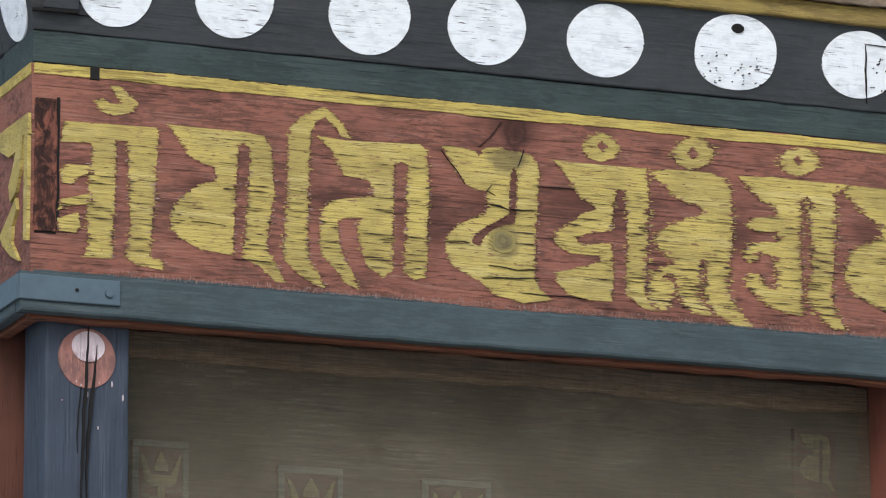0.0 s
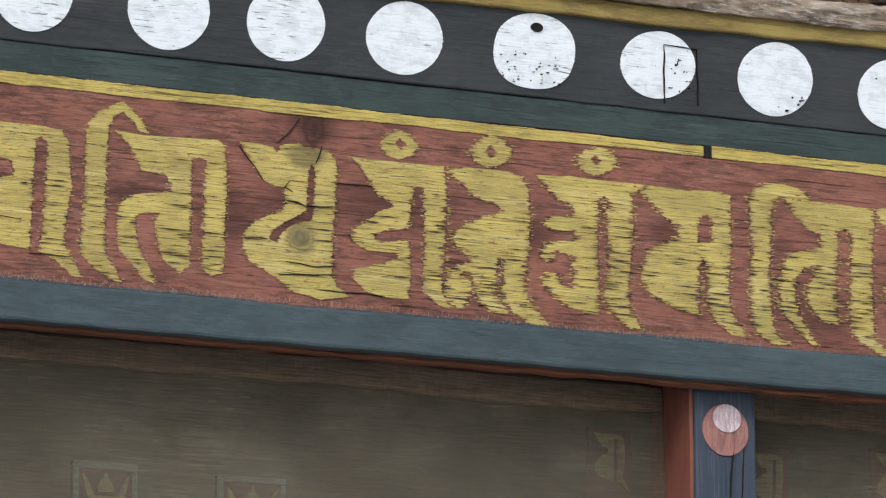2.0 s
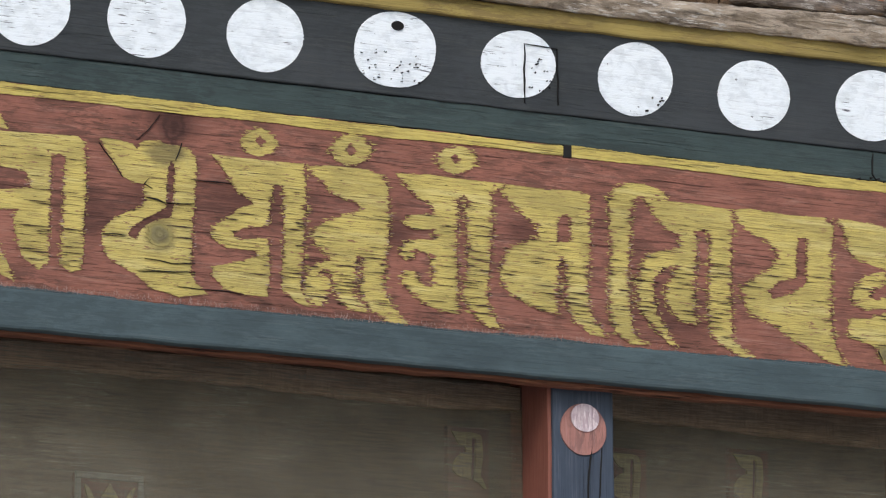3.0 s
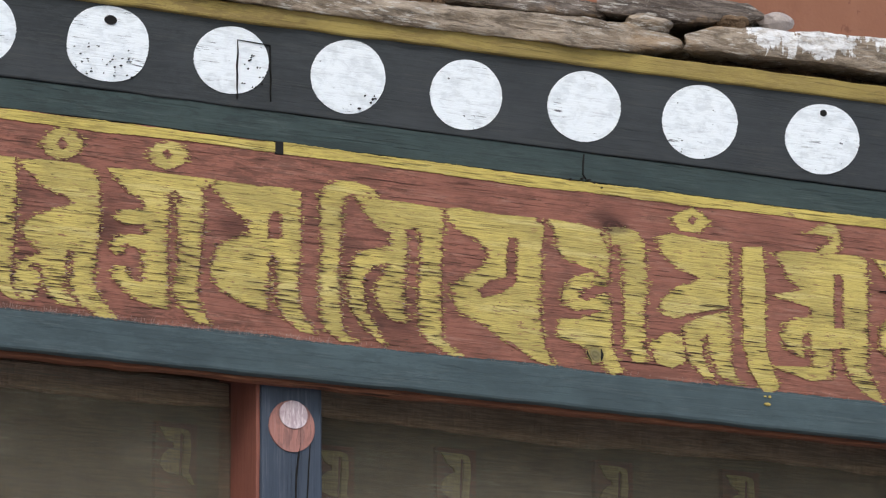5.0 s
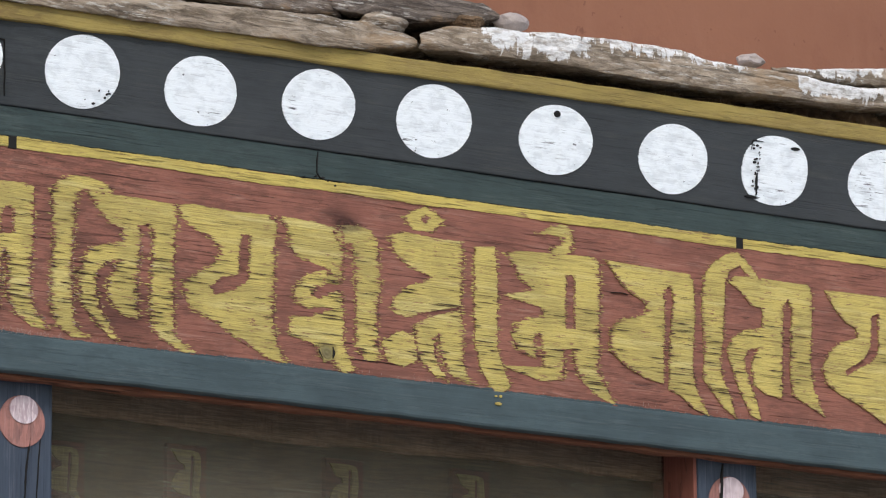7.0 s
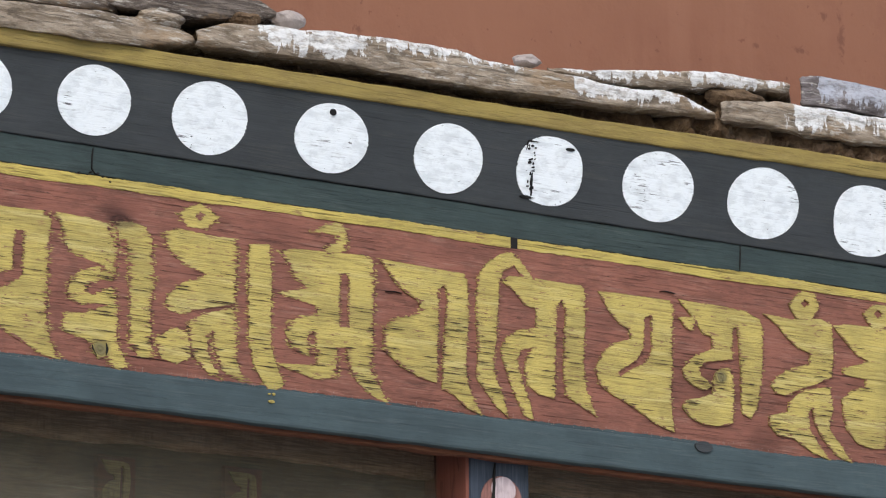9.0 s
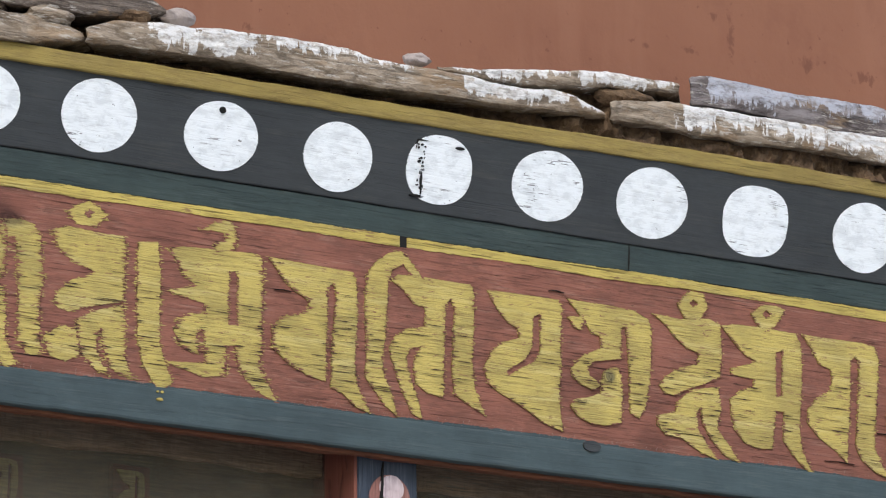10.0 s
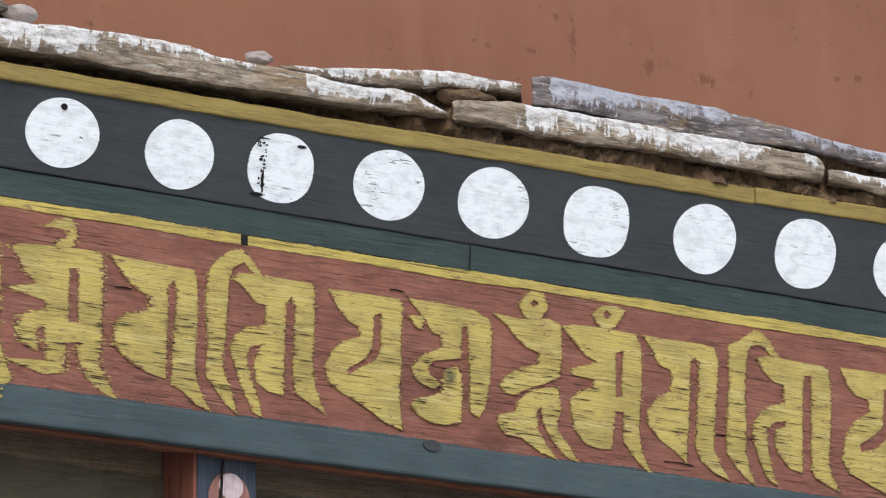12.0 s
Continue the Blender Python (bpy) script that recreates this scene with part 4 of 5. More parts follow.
letter("ni", 5.062, 20,
       [(7, 212), (28, 222), (56, 240), (67, 241), (83, 230), (106, 204), (93, 202), (72, 219), (55, 218), (44, 208), (40, 182), (37, 140), (38, 89), (37, 55), (43, 30), (55, 5), (34, 17), (13, 35), (0, 51), (1, 102), (7, 153), (6, 187)],
       [(60, 200), (88, 205), (126, 203), (187, 202), (201, 197), (205, 159), (203, 108), (197, 56), (204, 35), (220, 14), (198, 20), (171, 31), (163, 43), (164, 103), (167, 163), (164, 184), (153, 183), (149, 153), (147, 93), (146, 35), (122, 39), (100, 58), (92, 78), (96, 95), (110, 101), (118, 111), (91, 105), (79, 94), (79, 68), (84, 43), (97, 11), (80, 17), (62, 45), (52, 73), (50, 94), (64, 117), (86, 130), (113, 138), (112, 164), (92, 167), (71, 182)])
letter("pa", 5.286, 21,
       ([(0, 204), (58, 205), (149, 203), (144, 1), (97, 17), (53, 32), (14, 45), (0, 65), (8, 102), (28, 126), (56, 142), (55, 161), (29, 165), (13, 180)], [(86, 180), (103, 182), (101, 113), (66, 87), (38, 80), (35, 90), (67, 109), (82, 123)]))

dice = random.Random(77)
for k in range(1500):
    x = 1.95 + (1.4 if k < 800 else 3.8) * dice.random()
    z, ln, w = 3.058 + 0.232 * dice.random(), 0.006 + 0.040 * dice.random() ** 2, 0.00012 + 0.00035 * dice.random() ** 2
    sag = 0.002 * (dice.random() - 0.5)
    sliver(cracks, -0.0013, dice, (x, z), (x + 0.4 * ln, z + sag - w), (x + ln, z + 0.5 * sag), (x + 0.5 * ln, z + sag + w))

part("worn_edges", worn_edges, EDGE, lintel, "brown rubbed rims of the letters")["kind"] = "stuff"
part("brush_hairs", hairs, YELLOW, lintel, "yellow paint dragged along the grain")["kind"] = "stuff"
part("bare_slivers", bites, RED, lintel, "slivers of red wood bitten into the letters")["kind"] = "stuff"
part("rim_scuffs", scuffs, SCRATCH, lintel, "pale scuffs beside the letters")["kind"] = "stuff"
part("drying_cracks", cracks, CRACK, lintel, "short dark cracks along the grain")["kind"] = "stuff"

# letter on the gable side, turned round the corner
bm = bmesh.new()
for k, loop in enumerate(([(115, 199), (3, 198), (0, 172), (24, 175), (32, 135), (49, 111), (71, 103), (78, 125), (63, 143), (51, 161), (80, 161), (114, 176)],
                          [(110, 70), (77, 87), (49, 104), (44, 89), (61, 72), (64, 52), (46, 35), (35, 24), (64, 35), (98, 56)],
                          [(16, 187), (2, 190), (2, 58), (4, 42), (15, 45)])):
    relief(bm, [(a / 1000, 3.047 + b / 1000) for a, b in loop], -0.004 - 0.0003 * k, 0.004, 0.001, 90 + k)
bmesh.ops.rotate(bm, verts=bm.verts, cent=(0, 0, 0), matrix=Matrix(((0, 1, 0), (1, 0, 0), (0, 0, 1))))
bmesh.ops.translate(bm, verts=bm.verts, vec=(LEFT, 0, 0))
part("letter", flipped(bm), YELLOW, side_lintel, "raised yellow ornamental letter on the gable side")
part("yellow_line", board(LEFT - 0.0015, LEFT + 0.01, 0.004, 1.4, 3.2935, 3.3080, 0.001, 0.0008, 0.02, 91.0, "y"), YELLOW_LINE, side_lintel, "yellow painted line")
bm = bmesh.new()
relief(bm, oval(0.050, 3.392, 0.042, 0.045, 48, 0.2, 3), -0.0020, 0.004, 0.001, 92, 0.003)
leaning(bm)
bmesh.ops.rotate(bm, verts=bm.verts, cent=(0, 0, 0), matrix=Matrix(((0, 1, 0), (1, 0, 0), (0, 0, 1))))
bmesh.ops.translate(bm, verts=bm.verts, vec=(LEFT + 0.002, 0, 0))
part("disc", flipped(bm), WHITE, disc_board, "brushed white paint disc on the gable side")

# ---- wear on the lintel and the boards ----
# rotten end of the lintel where a fitting was torn off
bm = board(LEFT + 0.004, LEFT + 0.031, -0.0035, 0.004, 3.101, 3.263, 0.003, 0.0030, 0.004, 95.0, "z")
part("rotten_patch", bm, CHARRED, lintel, "rotten dark brown wood left by a torn-off fitting")
part("slot", board(LEFT + 0.0315, LEFT + 0.0355, -0.0010, 0.004, 3.104, 3.266, 0.001, 0.0012, 0.006, 96.0, "z"), DARK, lintel, "black slot beside the rotten patch")
part("slot", board(LEFT + 0.004, LEFT + 0.031, -0.0012, 0.004, 3.098, 3.1015, 0.001, 0.001, 0.006, 97.0), DARK, lintel, "black slot under the rotten patch")


def on_cornice(bm):
    """Moves marks drawn upright over the foot of the cornice on to its leaning face."""
    for v in bm.verts:
        x, y, z = leant(v.co.x, v.co.z)
        v.co = (x, y + v.co.y, z)


def split(parent, pts, width, y, seed):
    """A drying split: a thin black gap that tapers at both ends."""
    bm = bmesh.new()
    up, down = [], []
    n = 24
    for i in range(n + 1):
        f = i / n * (len(pts) - 1)
        k = min(int(f), len(pts) - 2)
        x = pts[k][0] + (pts[k + 1][0] - pts[k][0]) * (f - k)
        z = pts[k][1] + (pts[k + 1][1] - pts[k][1]) * (f - k)
        steep = abs(pts[-1][1] - pts[0][1]) > abs(pts[-1][0] - pts[0][0])
        w = width * (0.15 + math.sin(math.pi * i / n)) * (1 + 0.5 * wobble(x, 0, z, 0.01, seed))
        shift = 0.0012 * wobble(x, 0, z, 0.02, seed + 2)
        up.append((x - w / 2 + shift, z) if steep else (x, z + w / 2 + shift))
        down.append((x + w / 2 + shift, z) if steep else (x, z - w / 2 + shift))
    relief(bm, up + down[::-1], y, y + 0.004, 0, 0, 0.01)
    if parent is disc_board:
        on_cornice(bm)
    return part("split", flipped(bm), DARK, parent)


split(corner_post, [(1.9855, 2.994), (1.984, 2.95), (1.981, 2.88), (1.978, 2.78)], 0.0034, 0.0165, 1.0)
split(corner_post, [(1.9965, 2.972), (1.992, 2.92), (1.986, 2.86), (1.984, 2.78)], 0.0032, 0.0163, 2.0)
split(corner_post, [(1.979, 2.93), (1.975, 2.89), (1.973, 2.84)], 0.0012, 0.0188, 3.0)
split(middle_post, [(3.116, 2.925), (3.112, 2.89), (3.109, 2.84)], 0.0016, 0.0186, 4.0)
split(middle_post, [(3.131, 2.93), (3.128, 2.88), (3.126, 2.82)], 0.0012, 0.0193, 5.0)
split(right_post, [(4.179, 2.993), (4.176, 2.96), (4.173, 2.91), (4.171, 2.86)], 0.0036, 0.0163, 6.0)
# long splits along the lintel and through the letters: start, end, height
rng = random.Random(4)
for k in range(14):
    x = 1.95 + rng.random() * 3.4
    z = 3.062 + 0.105 * rng.random() + (0.1 if rng.random() < 0.18 else 0)
    ln = 0.02 + 0.08 * rng.random() ** 2
    split(lintel, [(x, z), (x + ln / 2, z + 0.001 * rng.random()), (x + ln, z)], 0.0004 + 0.0005 * rng.random() ** 2, -0.0020 if x < 3.75 else -0.0038, 10.0 + k)
for k, (x, z, ln) in enumerate(((1.92, 3.372, 0.06), (3.53, 3.335, 0.05), (2.72, 3.334, 0.05))):
    split(disc_board if z > 3.347 else green, [(x, z), (x + ln, z - 0.001)], 0.0007, -0.0022 if z > 3.347 else 0.0035, 80.0 + k)

# plate nailed over the corner of the cornice
plate = thing("corner_plate", (1.93, -0.02, 3.372), "blue-black painted iron plate over the cornice corner", "plate")
part("plate", leaning(board(LEFT + 0.008, 1.9585, -0.0090, -0.0025, 3.3725, 3.4300, 0.0012, 0.0006, 0.01, 103.0)), BLACK, plate)
# black strip modelled for the shadow and thin dark line below the plate
part("plate_shadow", leaning(board(LEFT - 0.004, 1.9590, -0.0082, -0.0025, 3.3685, 3.3722, 0.0006, 0.0006, 0.01, 104.0)), DARK, plate, "black strip for the shadow and dark line under the plate")

# iron strap round the corner of the blue board
strap = thing("iron_strap", (1.95, -0.02, 3.01), "blue painted iron strap bent round the board's corner", "strap")
part("plate", board(LEFT - 0.0205, 2.0105, -0.0240, -0.0205, 3.0115, 3.0420, 0.0015, 0.0004, 0.01, 101.0), STRAP, strap)
part("plate", board(LEFT - 0.0225, LEFT - 0.0190, -0.0200, 0.20, 3.0115, 3.0420, 0.0015, 0.0004, 0.02, 102.0, "y"), STRAP, strap)
bm = bmesh.new()
bmesh.ops.create_cone(bm, cap_ends=True, segments=20, radius1=0.0052, radius2=0.0046, depth=0.004, matrix=pose(1.9965, -0.0255, 3.0255, 90))
part("rivet", bm, STRAP, strap, "flat rivet head")
bm = bmesh.new()
bmesh.ops.create_cone(bm, cap_ends=True, segments=16, radius1=0.0024, radius2=0.0024, depth=0.001, matrix=pose(1.957, -0.0245, 3.0265, 90))
part("nail_hole", bm, DARK, strap, "small black nail hole")


# holes and patches in the white discs
def blot(x, z, rx, rz, seed, parent=None, y=-0.0032, material=DARK):
    bm = bmesh.new()
    relief(bm, oval(x, z, rx, rz, 18, 0, seed), y, y + 0.004, 0.0012, seed, 0.002)
    if parent is None:
        parent = min(disc_parts, key=lambda d: abs(d[0] - x))[1]
        on_cornice(bm)
    return part("dark_spot", flipped(bm), material, parent)


blot(2.836, 3.4390, 0.0085, 0.0060, 1.0)
blot(3.902, 3.4455, 0.0050, 0.0045, 2.0)
for k in range(34):
    x, z = 2.785 + 0.085 * rng.random(), 3.365 + 0.04 * rng.random()
    blot(x, z, 0.0004 + 0.0015 * rng.random() ** 3, 0.0004 + 0.0006 * rng.random(), 3.0 + k)
for k in range(16):
    blot(3.019 + 0.036 * rng.random(), 3.372 + 0.05 * rng.random(), 0.0005 + 0.0012 * rng.random() ** 2, 0.0005 + 0.0009 * rng.random(), 40.0 + k)
for k in range(6):
    blot(3.19 + 0.03 * rng.random(), 3.366 + 0.02 * rng.random(), 0.0006 + 0.002 * rng.random() ** 2, 0.0006 + 0.001 * rng.random(), 60.0 + k)
for k in range(22):
    blot(4.222 + 0.016 * rng.random(), 3.372 + 0.075 * rng.random(), 0.0006 + 0.002 * rng.random() ** 2, 0.0006 + 0.0014 * rng.random(), 70.0 + k)
blot(4.297, 3.4465, 0.0075, 0.0022, 90.0)
blot(4.220, 3.3690, 0.010, 0.0018, 91.0)
split(disc_board, [(4.231, 3.405), (4.229, 3.390), (4.230, 3.372)], 0.0030, -0.0032, 96.0)
split(disc_board, [(4.242, 3.450), (4.226, 3.449), (4.222, 3.437)], 0.0014, -0.0032, 97.0)
split(disc_board, [(3.0155, 3.435), (3.0150, 3.40), (3.0155, 3.358)], 0.0018, -0.0032, 92.0)
split(disc_board, [(3.014, 3.436), (3.062, 3.434)], 0.0008, -0.0032, 93.0)
split(disc_board, [(3.062, 3.434), (3.063, 3.36)], 0.0008, -0.0032, 94.0)
blot(4.507, 3.043, 0.015, 0.008, 95.0, blue, -0.0222, BLACK)
for k, (x, z, rx, rz) in enumerate(((3.5235, 3.3115, 0.0022, 0.0012), (3.533, 3.3105, 0.0026, 0.0014), (3.541, 3.3075, 0.0014, 0.0012), (3.505, 3.3090, 0.0012, 0.0010), (3.552, 3.3020, 0.0016, 0.0010))):
    blot(x, z, rx, rz, 140.0 + k, lintel, -0.0030)
split(green, [(3.528, 3.3460), (3.5265, 3.335), (3.5255, 3.318), (3.531, 3.3105)], 0.0012, 0.0008, 149.0)
for k, (x, z, rx, rz) in enumerate(((3.7910, 3.0298, 0.0050, 0.0022), (3.7947, 3.0401, 0.0022, 0.0018), (3.7876, 3.0402, 0.0018, 0.0012))):
    blot(x, z, rx, rz, 160.0 + k, blue, -0.0226, YELLOW_LINE)
split(green, [(4.594, 3.3478), (4.5945, 3.33), (4.5935, 3.3100)], 0.0022, 0.0012, 150.0)

# ---- roof edge: mud bed, slates, loose stones ----
bm = bmesh.new()
cols, rows_n = 900, 9
grid = []
for i in range(cols + 1):
    x = LEFT + (RIGHT - LEFT) * i / cols
    row = []
    for j in range(rows_n + 1):
        z = 3.4850 + RISE * (x - 4.35) + 0.075 * j / rows_n
        y = -0.024 + 0.045 / (1 + math.exp((x - 4.42) * 22)) + 0.022 * j / rows_n + 0.024 * wobble(x, 0, z, 0.045, 7) + 0.018 * wobble(x, 0, z, 0.020, 9) + 0.006 * wobble(x, 0, z, 0.007, 11)
        row.append(bm.verts.new((x, y, z)))
    row.append(bm.verts.new((x, 0.3, 3.562 + RISE * (x - 4.35))))
    row.append(bm.verts.new((x, 0.3, 3.485 + RISE * (x - 4.35))))
    grid.append(row)
for a, b in zip(grid, grid[1:]):
    m = len(a)
    for j in range(m):
        bm.faces.new((a[j], b[j], b[(j + 1) % m], a[(j + 1) % m]))
bm.faces.new(grid[0])
bm.faces.new(grid[-1])
tagged(part("mud_bed", flipped(bm), MUD), "dry crumbling brown mud bedding under the roof slates", "mud", kind="stuff")


def slate(label, top, foot, front, deep, material, seed, slope=0.12, limed=()):
    """A split roof slate seen on its edge: top and foot give its upper and lower rim along x. It falls towards the eaves.
    limed: stretches where lime wash ran down its edge: from x, to x, how far down."""
    x0, x1 = top[0][0], top[-1][0]

    def along(line, x):
        for (xa, za), (xb, zb) in zip(line, line[1:]):
            if x <= xb:
                return za + (zb - za) * max(0, x - xa) / (xb - xa)
        return line[-1][1]

    near = (6 + front - 0.020) / (6 - 0.030)
    bm = bmesh.new()
    lime = bm.verts.layers.float.new("lime")
    n = max(8, int((x1 - x0) / 0.005))
    rings = []
    layers = 11
    for i in range(n + 1):
        x = x0 + (x1 - x0) * i / n
        end = min(1.0, min(x - x0, x1 - x) / 0.008 + 0.86)
        zt = along(top, x) + 0.0024 * wobble(x, 0, 0, 0.05, seed) + 0.0012 * wobble(x, 0, 0, 0.009, seed + 1)
        zf = along(foot, x) + 0.0022 * wobble(x, 0, 0, 0.04, seed + 2) + 0.0012 * wobble(x, 0, 0, 0.01, seed + 3)
        mid, half = 0.5 * (zt + zf), max(0.002, 0.5 * (zt - zf) * end)
        ring = []
        for j in range(layers + 1):
            v = j / layers
            z = mid - half + 2 * half * v
            bulge = 0.004 * (1 - (2 * v - 1) ** 4)
            y = front + 0.008 - bulge + 0.007 * wobble(x, 0, z, 0.13, seed + 4) + 0.0030 * wobble(0.35 * x, 0, z - 0.02 * x, 0.012, seed + 5) + 0.0015 * wobble(x, 0, z, 0.012, seed + 6)
            v3 = bm.verts.new((x, y, z))
            for xa, xb, reach in limed:
                side = min(1.0, (min(x - xa, xb - x) + 0.014) / 0.028)
                if side > 0:
                    v3[lime] = max(v3[lime], side * max(0.0, min(1.0, 0.5 + 1.6 * (v - 1 + reach))))
            ring.append(v3)
        back = front + deep * (0.8 + 0.2 * wobble(x, 1, 0, 0.1, seed + 7)) * (0.6 + 0.4 * end)
        ring.append(bm.verts.new((x + 0.8 * (back - front), back, mid + half + slope * (back - front))))
        ring.append(bm.verts.new((x + 0.8 * (back - front), back, mid - half + slope * (back - front))))
        rings.append(ring)
    m = layers + 3
    for a, b in zip(rings, rings[1:]):
        for j in range(m):
            bm.faces.new((a[j], b[j], b[(j + 1) % m], a[(j + 1) % m]))
    bm.faces.new(rings[0])
    bm.faces.new(rings[-1])
    for v in bm.verts:
        v.co = (v.co.x * near, v.co.y - 0.020, 1.6 + (v.co.z - 1.6) * near)
    return tagged(part("roof_slate", flipped(bm), material), label, "roof slate", "slates along the eaves")


slate("rough brown roof slate bedded at the corner", [(1.86, 3.518), (2.2, 3.520), (2.56, 3.515)], [(1.86, 3.478), (2.56, 3.478)], -0.028, 0.34, SLATE, 1.0)
slate("long log-like brown slate with rubbed pale patches", [(2.58, 3.516), (3.02, 3.513), (3.20, 3.512), (3.394, 3.5185), (3.521, 3.5255), (3.595, 3.5245), (3.645, 3.5215), (3.668, 3.515)], [(2.58, 3.480), (3.211, 3.4805), (3.421, 3.4837), (3.508, 3.4840), (3.594, 3.4885), (3.664, 3.5035)], -0.030, 0.36, SLATE, 2.0)
slate("short dark slate lying on top of two others", [(3.535, 3.566), (3.66, 3.5725), (3.772, 3.5782), (3.797, 3.567)], [(3.535, 3.537), (3.683, 3.5393), (3.771, 3.5553), (3.797, 3.562)], -0.026, 0.30, DARK_SLATE, 3.0)
slate("broken grey slate wedged under another", [(3.30, 3.556), (3.449, 3.552), (3.545, 3.548)], [(3.30, 3.522), (3.449, 3.524), (3.545, 3.530)], -0.012, 0.26, DARK_SLATE, 4.0)
slate("long tapering slate splashed with white lime", [(3.672, 3.5235), (3.715, 3.5384), (3.755, 3.5422), (3.795, 3.5475), (3.840, 3.5470), (3.900, 3.5515), (3.990, 3.5570), (4.053, 3.5580), (4.105, 3.5535), (4.142, 3.5480), (4.184, 3.5470), (4.243, 3.5486), (4.341, 3.5458), (4.391, 3.5440), (4.441, 3.5480), (4.480, 3.5455), (4.508, 3.5366), (4.534, 3.5270)], [(3.672, 3.5030), (3.795, 3.5075), (3.891, 3.5095), (4.055, 3.5070), (4.172, 3.5090), (4.243, 3.5140), (4.341, 3.5147), (4.441, 3.5190), (4.534, 3.5240)], -0.034, 0.40, SLATE, 6.0, 0.12, ((3.78, 3.94, 0.8), (3.90, 4.20, 0.25), (4.28, 4.42, 0.75), (4.40, 4.53, 0.60)))
slate("thin slate splashed with white lime", [(4.246, 3.5525), (4.303, 3.5604), (4.413, 3.5741), (4.540, 3.5890), (4.590, 3.5885), (4.666, 3.5923)], [(4.246, 3.549), (4.341, 3.5470), (4.441, 3.5553), (4.540, 3.5665), (4.590, 3.5698), (4.666, 3.5752)], -0.022, 0.28, SLATE, 7.0, 0.12, ((4.27, 4.33, 0.5), (4.33, 4.40, 0.95), (4.40, 4.48, 0.45), (4.48, 4.60, 0.98), (4.61, 4.66, 0.6)))
slate("long brown slate with dripped white lime", [(4.545, 3.5450), (4.585, 3.5540), (4.643, 3.5600), (4.749, 3.5629), (4.851, 3.5637), (4.956, 3.5615), (5.065, 3.5670), (5.176, 3.5640), (5.228, 3.5640), (5.242, 3.5590)], [(4.545, 3.5200), (4.642, 3.5234), (4.696, 3.5192), (4.748, 3.5207), (4.850, 3.5246), (4.956, 3.5280), (5.064, 3.5273), (5.174, 3.5250), (5.242, 3.5316)], -0.034, 0.38, SLATE, 8.0, 0.12, ((4.668, 4.735, 0.85), (4.72, 4.835, 0.45), (4.82, 4.90, 0.65), (4.89, 5.11, 0.75), (5.08, 5.15, 0.3), (5.20, 5.238, 0.7)))
slate("long grey slate with pale lime drips", [(4.690, 3.6045), (4.727, 3.6109), (4.797, 3.6090), (4.852, 3.6060), (4.957, 3.6095), (5.034, 3.6115), (5.066, 3.6086), (5.177, 3.6000), (5.287, 3.5918), (5.364, 3.5895), (5.6, 3.584)], [(4.690, 3.5650), (4.749, 3.5654), (4.812, 3.5663), (4.905, 3.5625), (4.956, 3.5630), (5.065, 3.5670), (5.129, 3.5705), (5.211, 3.5729), (5.286, 3.5707), (5.363, 3.5650), (5.6, 3.560)], -0.026, 0.36, GREY_SLATE, 9.0, 0.12, ((4.715, 4.845, 0.8), (4.84, 5.07, 0.42), (5.17, 5.40, 0.6)))
slate("brown slate with a pale broken edge", [(5.250, 3.546), (5.286, 3.549), (5.363, 3.549), (5.9, 3.552)], [(5.250, 3.528), (5.293, 3.5290), (5.362, 3.524), (5.9, 3.522)], -0.030, 0.34, SLATE, 10.0, 0.12, ((5.28, 5.40, 0.5),))
slate("rough brown slate bedded in mud", [(5.91, 3.55), (6.5, 3.556), (7.18, 3.55)], [(5.91, 3.522), (6.5, 3.52), (7.18, 3.52)], -0.030, 0.34, SLATE, 11.0)


def stone(x, y, z, rx, ry, rz, seed, material, label):
    bm = bmesh.new()
    bmesh.ops.create_icosphere(bm, subdivisions=3, radius=1)
    for v in bm.verts:
        k = 1 + 0.30 * wobble(*v.co, 0.8, seed) + 0.12 * wobble(*v.co, 0.3, seed + 2)
        v.co = (0.9966 * x + rx * v.co.x * k, y - 0.022 + ry * v.co.y * k, 1.6 + 0.9966 * (z - 1.6) + rz * v.co.z * k)
    return tagged(part("stone", bm, material), label, "stone", "loose stones on the slates")


stone(4.2203, -0.005, 3.5620, 0.019, 0.016, 0.0100, 1.0, MUD_STONE, "small pale pebble lying on a slate")
stone(3.826, -0.004, 3.5620, 0.025, 0.022, 0.0125, 2.0, MUD_STONE, "lime-white stone lump lying on a slate")
stone(3.622, -0.005, 3.532, 0.034, 0.022, 0.013, 3.0, SLATE, "brown stone wedged between slates")
stone(3.755, -0.002, 3.552, 0.028, 0.022, 0.011, 4.0, MUD, "brown clod wedged between slates")
stone(4.585, 0.004, 3.562, 0.050, 0.024, 0.014, 5.0, MUD, "brown mud clod under a thin slate")
stone(4.93, 0.000, 3.560, 0.036, 0.022, 0.012, 6.0, SLATE, "grey-brown stone wedged between slates")


